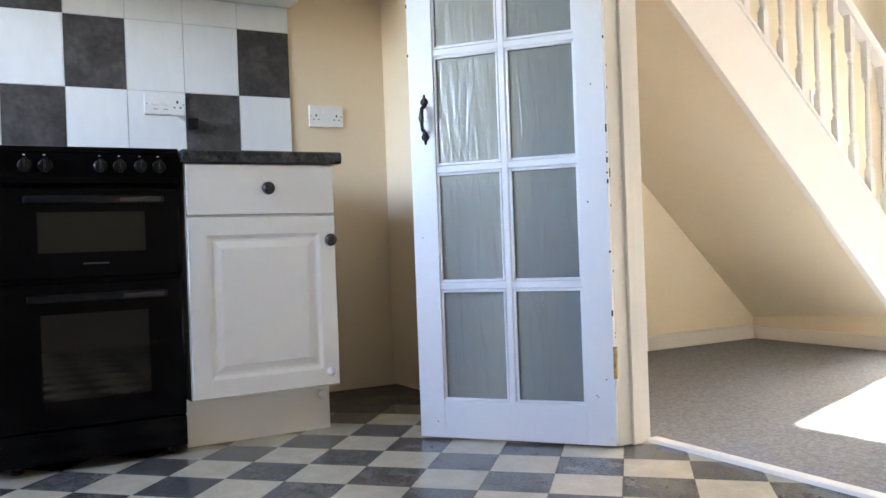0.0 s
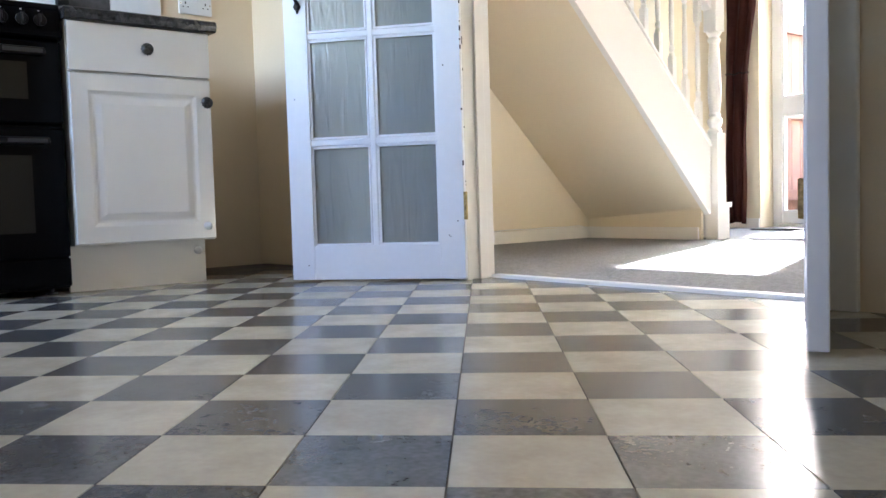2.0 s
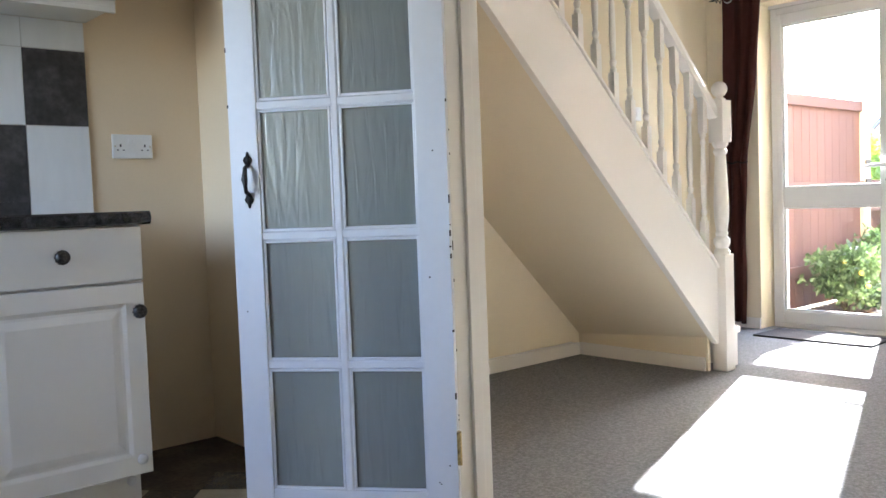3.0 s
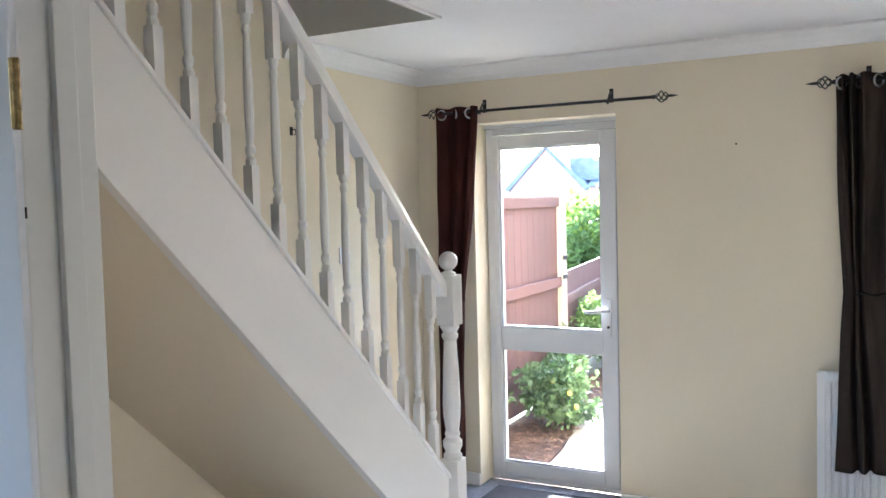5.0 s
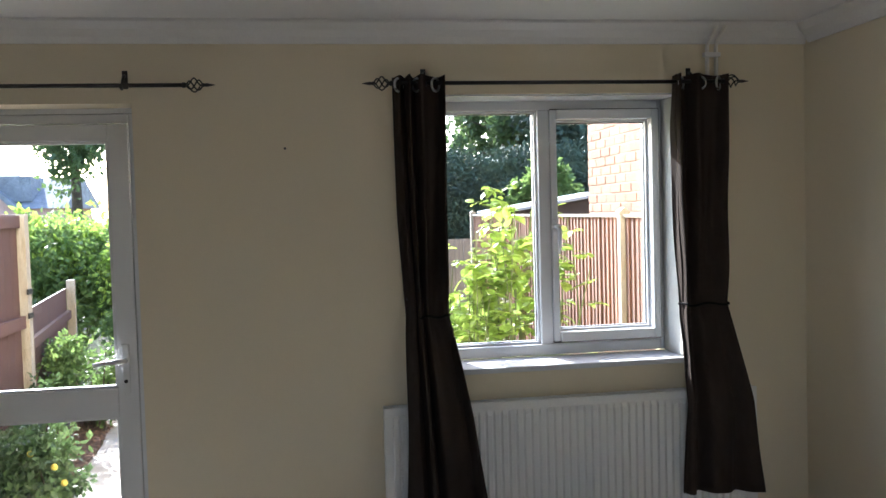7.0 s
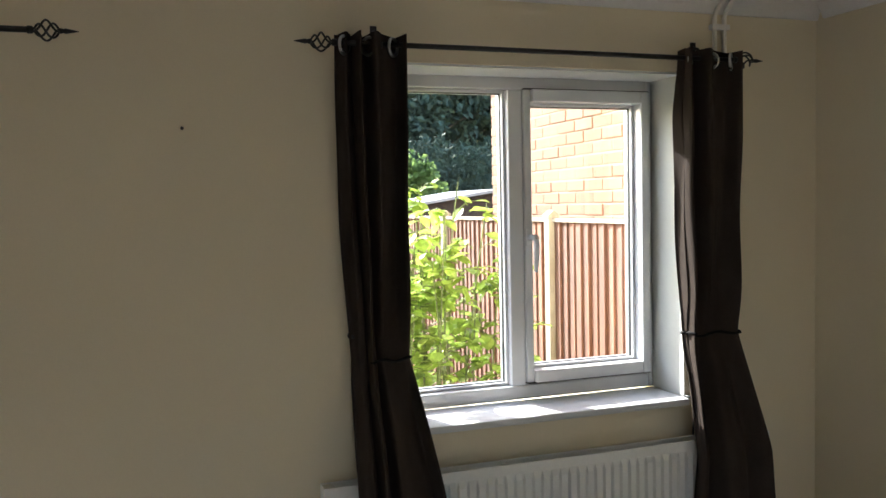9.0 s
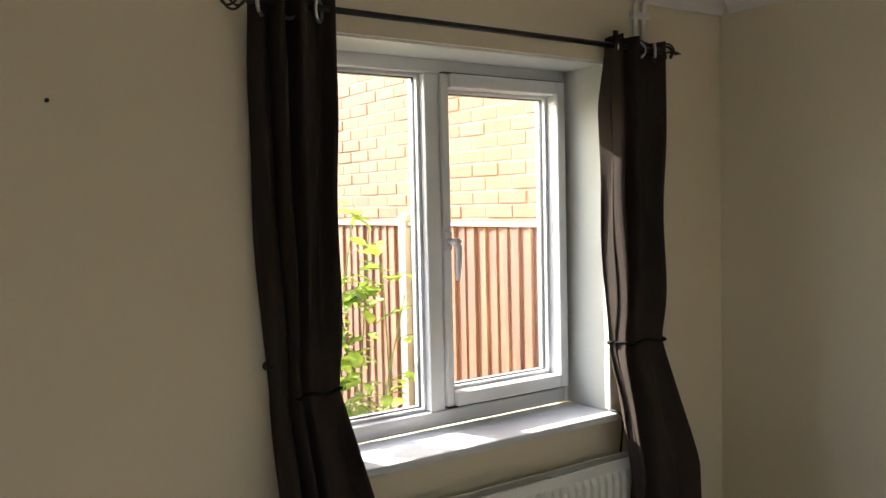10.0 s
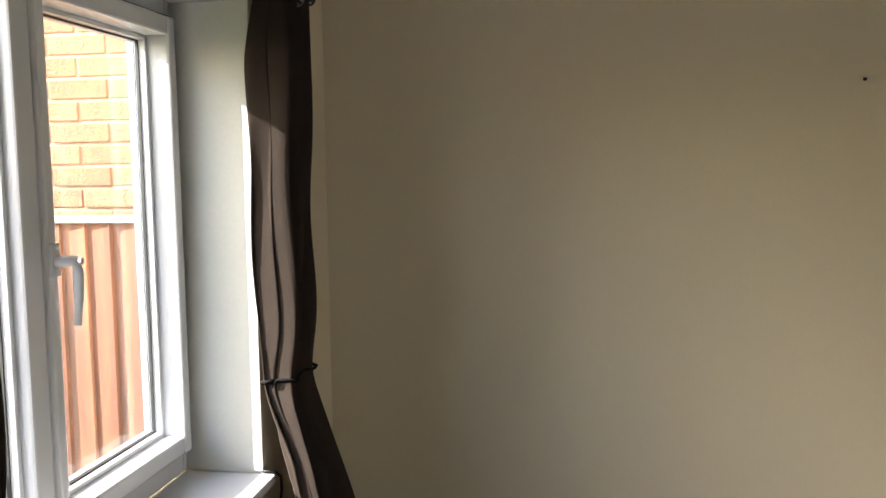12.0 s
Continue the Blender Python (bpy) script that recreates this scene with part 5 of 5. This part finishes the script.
def fence_panel(y0, y1, top, label):
    f = thing("fence", label, "fence", (FX, y0, GZ), 0, "garden fence panels")
    L = y1 - y0
    part("capping", bx(-0.028, 0.03, 0, L, top - GZ - 0.022, top - GZ, bevel=0.003), POSTWOOD, f, "pale timber capping rail")
    for z in (0.25, 0.95, top - GZ - 0.14):
        part("rail", bx(0.012, 0.045, 0, L, z, z + 0.07), FENCE, f)
    n = round(L / 0.088)
    p = L / n
    bm = bmesh.new()
    h = top - GZ - 0.024
    prism(bm, [(0.010, -0.006), (-0.016, -0.002), (-0.020, 0.0), (-0.008, p * 0.98), (0.010, p * 0.98)], "z", 0.05, h)
    me = mesh_of("board", bm, FENCE)
    for i in range(n):
        ob = new("board", me)
        ob.parent = f
        ob.location = (random.Random(i * 7 + int(y0 * 10)).uniform(-0.003, 0.003), i * p, 0)
    return f


POSTS = (3.98, 5.60, 7.50, 9.40, 11.3)
for a, b in zip(POSTS, POSTS[1:]):
    fence_panel(a + 0.035, b - 0.035, 1.59, "orange-brown feather-edge fence panel in full sun")
for y in POSTS:
    p = thing("fence_post", "pale timber fence post with a shaped top", "fence post", (FX - 0.012, y, GZ), 0, "garden fence posts")
    bm = bmesh.new()
    box(bm, -0.032, 0.032, -0.032, 0.032, -0.05, 1.715, bevel=0.004)
    part("post", bm, POSTWOOD, p)
    bm = bmesh.new()
    prism(bm, [(-0.038, 1.7155), (0.038, 1.7155), (0.038, 1.73), (0, 1.758), (-0.038, 1.73)], "y", -0.038, 0.038)
    part("cap", bm, POSTWOOD, p)

# far fence, grey
for k in range(4):
    f = thing("far_fence", "grey weathered fence panel at the garden's end", "fence", (-0.8 + 1.9 * k * 0.55, 12.3 + 0.0 * k, GZ), 0, "far fence panels")
    for i in range(8):
        part("board", bx(i * 0.125, i * 0.125 + 0.118, -0.01, 0.01, 0.05, 1.35, bevel=0.002), GREYWOOD, f)
    part("rail", bx(0, 1.0, 0.0105, 0.05, 0.9, 0.97), GREYWOOD, f)

# left-hand boundary: tall stained fence run with its gate post, and a lower fence beyond
f = thing("side_fence", "red-brown stained timber fence beside the path", "fence", (-1.71, 3.96, GZ))
n = 18
for i in range(n):
    part("board", bx(-0.012, 0.012, i * 0.142, i * 0.142 + 0.139, 0.04, 1.83, bevel=0.002), GATEWOOD, f)
part("rail", bx(0.0125, 0.05, 0, n * 0.142, 1.00, 1.09, bevel=0.003), GATEWOOD, f)
part("rail", bx(0.0125, 0.05, 0, n * 0.142, 0.30, 0.39, bevel=0.003), GATEWOOD, f)
part("top_rail", bx(0.0125, 0.04, 0, n * 0.142, 1.73, 1.82, bevel=0.003), GATEWOOD, f)
gp = thing("gate_post", "pale timber gate post with black hinges", "gate post", (-1.69, 6.56, GZ))
part("post", bx(-0.05, 0.05, -0.045, 0.045, -0.03, 1.83, bevel=0.004), POSTWOOD, gp)
for z in (1.07, 1.245):
    bm = bmesh.new()
    box(bm, 0.05, 0.062, -0.07, 0.03, z, z + 0.04, bevel=0.002)
    part("hinge", bm, IRON, gp)
f = thing("low_fence", "low brown timber fence beyond the gate post", "fence", (-1.75, 6.75, GZ), 8)
for i in range(17):
    part("board", bx(-0.01, 0.01, i * 0.13, i * 0.13 + 0.126, 0.04, 1.10, bevel=0.002), GATEWOOD, f)
part("rail", bx(0.0105, 0.05, 0, 17 * 0.13, 0.8, 0.88), GATEWOOD, f)
part("post", bx(0.012, 0.09, 17 * 0.13, 17 * 0.13 + 0.08, 0.0, 1.18, bevel=0.004), POSTWOOD, f)

# plants on the left
bush("leafy green shrub with yellow fruit by the path", (-1.26, 5.3, 0.20), (0.32, 0.34, 0.20), 3000, 0.055, LEAFMID, 31, 22)
bush("dense green shrub beside the low fence", (-1.50, 7.5, 0.34), (0.36, 0.4, 0.38), 4200, 0.055, LEAFFRESH, 32, 22)
bush("green shrub with pale flowers by the path", (-1.72, 10.4, 0.75), (0.4, 0.5, 0.6), 4200, 0.06, LEAFFRESH, 33, 20)
bush("tall green climber over the fence", (-2.5, 11.0, 0.85), (0.75, 0.7, 0.75), 7500, 0.09, LEAFFRESH, 34, 26)
bush("sunlit lime-green climber along the boundary", (-3.0, 11.5, 1.2), (1.7, 0.8, 0.62), 6000, 0.10, LEAFLIGHT, 35, 26)
bush("yellow-green shrub at the path's end", (-1.7, 11.0, 0.85), (0.6, 0.7, 0.95), 5200, 0.09, LEAFLIGHT, 36, 22)
bush("low green plants at the fence foot", (-1.50, 6.2, 0.22), (0.16, 0.35, 0.30), 1200, 0.05, LEAFMID, 37, 10)
bush("bright green plants along the window border", (1.2, 7.4, 0.35), (0.9, 0.7, 0.5), 4200, 0.08, LEAFLIGHT, 38, 22)
bush("reddish green shrub at the garden's end", (0.9, 11.6, 1.05), (0.9, 0.5, 0.55), 3000, 0.09, LEAFMID, 39, 18)
for i, (x, y, z) in enumerate(((-1.196, 5.02, 0.34), (-1.065, 5.0, 0.26), (-1.02, 5.02, 0.16))):
    bm = bmesh.new()
    lathe(bm, [(0.001, -0.02), (0.012, -0.016), (0.019, -0.006), (0.019, 0.006), (0.012, 0.016), (0.001, 0.02)], 10, pose(x, y, z))
    whole("fruit", bm, YELLOW, "yellow round fruit hanging on the shrub", "fruit", "", "fruit on the shrub", True)

# hedge and trees
hd = thing("hedge", "tall dark green conifer hedge", "hedge", (3.5, 17.5, GZ))
part("core", bx(-3.0, 4.5, -0.7, 1.2, 0, 2.7), LEAFDARK, hd)
cl = []
g = random.Random(3)
for _ in range(150):
    cl.append(((g.uniform(-3.2, 4.7), g.uniform(-1.1, -0.5), g.uniform(0.2, 2.65)), (0.5, 0.35, 0.45), 130))
for _ in range(60):
    cl.append(((g.uniform(-3.2, 4.7), g.uniform(-1.0, 1.2), g.uniform(2.6, 2.95)), (0.55, 0.5, 0.28), 130))
crown("foliage", cl, 0.12, LEAFDARK, hd, 5, 0.4)


def tree(x, y, h, r, mat, seed, label, n=9000, leaf=0.16, low=0.35):
    t = thing("tree", label, "tree", (x, y, GZ), 0, "garden trees")
    g = random.Random(seed)
    bm = bmesh.new()
    tube(bm, [(0, 0, -0.1), (0.05, 0.03, h * 0.35), (0.0, 0.05, h * 0.7), (0.02, 0, h * 0.95)], [0.16, 0.12, 0.07, 0.02], 9)
    for k in range(9):
        a, z = g.uniform(0, 6.28), h * g.uniform(low, 0.85)
        tube(bm, [(0, 0, z), (math.cos(a) * r * 0.4, math.sin(a) * r * 0.4, z + 0.25 * r), (math.cos(a) * r * 0.75, math.sin(a) * r * 0.75, z + 0.35 * r)], [0.05, 0.03, 0.012], 6)
    part("trunk", bm, BARK, t)
    cz = h * (1 + low) / 2
    crown("crown", scatter((0, 0, cz), (r, r, h * (1 - low) / 2), 34, n // 34, seed, 0.42), leaf, mat, t, seed)
    return t


tree(5.25, 21.5, 5.4, 1.2, LEAFMID, 51, "mid green tree behind the hedge", 12000, 0.2)
tree(6.75, 20.0, 7.8, 1.7, LEAFDARK, 52, "dark conifer tree behind the hedge", 15000, 0.2)
tree(8.6, 21.5, 7.0, 2.4, LEAFDARK, 53, "dark conifer tree behind the hedge", 15000, 0.2)
tree(4.65, 15.2, 2.5, 0.62, LEAFFRESH, 54, "mid green garden tree by the shed", 9000, 0.13)
tree(-5.1, 21.0, 6.5, 0.9, LEAFMID, 55, "slim weeping tree beyond the garden", 7000, 0.16)

# sheds behind the fence
sh = thing("shed", "dark timber garden shed with a pale felt roof", "shed", (4.8, 12.6, GZ))
part("wall", bx(-1.6, 1.5, -0.9, 0.9, 0, 1.72), DARKWOOD, sh)
bm = bmesh.new()
prism(bm, [(-1.75, 1.71), (0.0, 1.965), (1.65, 1.70), (1.65, 1.735), (0.0, 2.005), (-1.75, 1.745)], "y", -1.0, 1.0)
part("roof", bm, SHEDROOF, sh)
bm = bmesh.new()
prism(bm, [(-1.6, 1.7205), (1.5, 1.7205), (0.0, 1.955)], "y", -0.88, 0.88)
part("gable", bm, DARKWOOD, sh)

# far house with a gable and a dormer
ho = thing("far_house", "distant red brick house with grey tiled roofs", "house", (-17.6, 48.0, GZ))
part("wall", bx(-6, 4.5, 0.0, 7, 0, 2.6), FARBRICK, ho)
bm = bmesh.new()
prism(bm, [(-2.3, 2.6), (2.3, 2.6), (0, 4.9)], "y", -0.05, 6.9)
part("gable", bm, FARBRICK, ho)
bm = bmesh.new()
prism(bm, [(-2.7, 2.45), (-2.5, 2.3), (0, 4.85), (2.5, 2.3), (2.7, 2.45), (0, 5.12)], "y", -0.25, 7.0)
part("roof", bm, ROOFTILE, ho)
bm = bmesh.new()
prism(bm, [(-0.3, 2.5), (7.3, 2.5), (3.5, 4.3)], "x", 2.6, 5.0)
prism(bm, [(-0.3, 2.5), (7.3, 2.5), (3.5, 4.3)], "x", -6.4, -2.6)
part("roof", bm, ROOFTILE, ho)
bm = bmesh.new()
box(bm, 1.35, 3.1, 0.4, 2.6, 2.9, 4.25)
part("dormer", bm, ROOFTILE, ho, "dark flat-roofed dormer")

# neighbour's brick side wall; its face towards the garden is at x = NX
NX, NY0, NY1, NZ1 = 2.80, 3.93, 7.10, 5.2
nb = thing("brick_house", "neighbour's orange-buff brick house wall in sunlight", "house", (0, 0, 0))
part("wall_core", bx(NX + 0.004, NX + 5, NY0, NY1 - 0.008, GZ, NZ1), MORTAR, nb, "recessed pale mortar")
bm = bmesh.new()
prism(bm, [(NX - 0.25, NZ1 + 0.002), (NX + 5.25, NZ1 + 0.002), (NX + 2.5, NZ1 + 2.2)], "y", NY0, NY1 + 0.2)
part("roof", bm, ROOFTILE, nb)

# ---- floor and wall pieces ----
# vinyl squares, laid on the slant
E1, E2, O = Vector((0.1316, -0.1176)), Vector((0.1240, 0.1228)), Vector((0.505, -0.551))


def clip(poly, inside, cut):
    out = []
    for i, p in enumerate(poly):
        q = poly[(i + 1) % len(poly)]
        a, b = inside(p), inside(q)
        if a:
            out.append(p)
        if a != b:
            out.append(cut(p, q))
    return out


def half(poly, ax, v, keep_more):
    return clip(poly, lambda p: (p[ax] > v) == keep_more, lambda p, q: p.lerp(q, (v - p[ax]) / (q[ax] - p[ax])))


def slab(poly, z0, z1, origin=Vector((0, 0))):
    bm = bmesh.new()
    prism(bm, [tuple(p - origin) for p in poly], "z", z0, z1)
    return bm


mid = (E1 + E2) / 2
# butted end to end, with a dark joint between the rows
shape = [mid + E1 * (0.4994 * a) + E2 * (0.494 * b) for a, b in ((-1, -1), (1, -1), (1, 1), (-1, 1))]
tile_mesh = [mesh_of("tile", slab(shape, -0.0035, 0.0), m) for m in (TILEDARK, TILELIGHT)]
floor_ob = bpy.data.objects["floor_kitchen"]
count = 0
rest = [bmesh.new(), bmesh.new()]
for i in range(-26, 27):
    for k in range(-26, 27):
        o = O + E1 * i + E2 * k
        poly = [o + c for c in shape]
        full = True
        for ax, v, more in ((0, XL + 0.002, True), (0, XR - 0.002, False), (1, YB + 0.002, True), (1, -0.013, False)):
            n0 = [tuple(p) for p in poly]
            poly = half(poly, ax, v, more)
            full = full and [tuple(p) for p in poly] == n0
            if len(poly) < 3:
                break
        if len(poly) < 3:
            continue
        c = o + mid
        if c.x < -0.98 and c.y > -0.66:
            continue
        kind = (i + k) % 2
        if full and count < 290 and c.x > -0.9 and c.x < 1.75 and c.y > -2.1:
            ob = new("tile", tile_mesh[kind])
            ob.parent = floor_ob
            ob.location = (o.x, o.y, 0)
            count += 1
        else:
            prism(rest[kind], [tuple(p) for p in poly], "z", -0.0035, 0.0)
for kind, m, nm in ((0, TILEDARK, "dark grey"), (1, TILELIGHT, "cream")):
    ob = part("tiles", rest[kind], m, floor_ob, nm + " vinyl squares")
    tagged(ob, kind="stuff")

# splashback
part("grout", bx(XL + 0.0005, XL + 0.005, -2.25, -0.551, 0.9215, 1.611), GROUT, wall_kitchen)
ys = [-0.55 - 0.2155 * i for i in range(9)]
zs = [0.968, 1.236, 1.506, 1.611]
DARKS = {(0, 1), (0, 4), (0, 7), (1, 0), (1, 3), (1, 6), (2, 4), (2, 7)}
for r in range(4):
    z0, z1 = (0.9215, 0.968) if r == 3 else (zs[r], zs[r + 1])
    for c in range(8):
        row = 0 if r == 3 else r
        me = mesh_of("tile", bx(XL + 0.0045, XL + 0.0085, ys[c + 1] + 0.0015, ys[c] - 0.0015, z0 + (0.0015 if r != 3 else -0.0008), z1 - 0.0015 if r != 3 else z1 + 0.0014), SPLASHDARK if (row, c) in DARKS else SPLASHWHITE)
        ob = new("tile", me)
        ob.parent = wall_kitchen

# bricks of the neighbour's wall
BL, BH, J = 0.215, 0.065, 0.010


def brick_mesh(length):
    return mesh_of("brick", bx(0, 0.10, 0.0, length, 0, BH, bevel=0.004), BRICK)


full_brick, half_brick = brick_mesh(BL), brick_mesh(0.1025)
far = bmesh.new()
row, placed = 0, 0
z = GZ
while z < NZ1 - BH:
    y = NY1
    first = row % 2
    while y > NY0 + 0.25:
        L = 0.1025 if first else BL
        first = 0
        near = 1.45 < z < 3.05
        jit = random.Random(row * 97 + int(y * 100)).uniform(-0.003, 0.003)
        if near and placed < 300:
            ob = new("brick", half_brick if L < 0.2 else full_brick)
            ob.parent = nb
            ob.location = (NX + jit, y - L, z)
            placed += 1
        else:
            box(far, NX + jit, NX + 0.1, y - L, y, z, z + BH)
        y -= L + J
    x = NX + 0.1125
    z += BH + J
    row += 1
ob = part("bricks", far, BRICK, nb)
tagged(ob, kind="stuff")
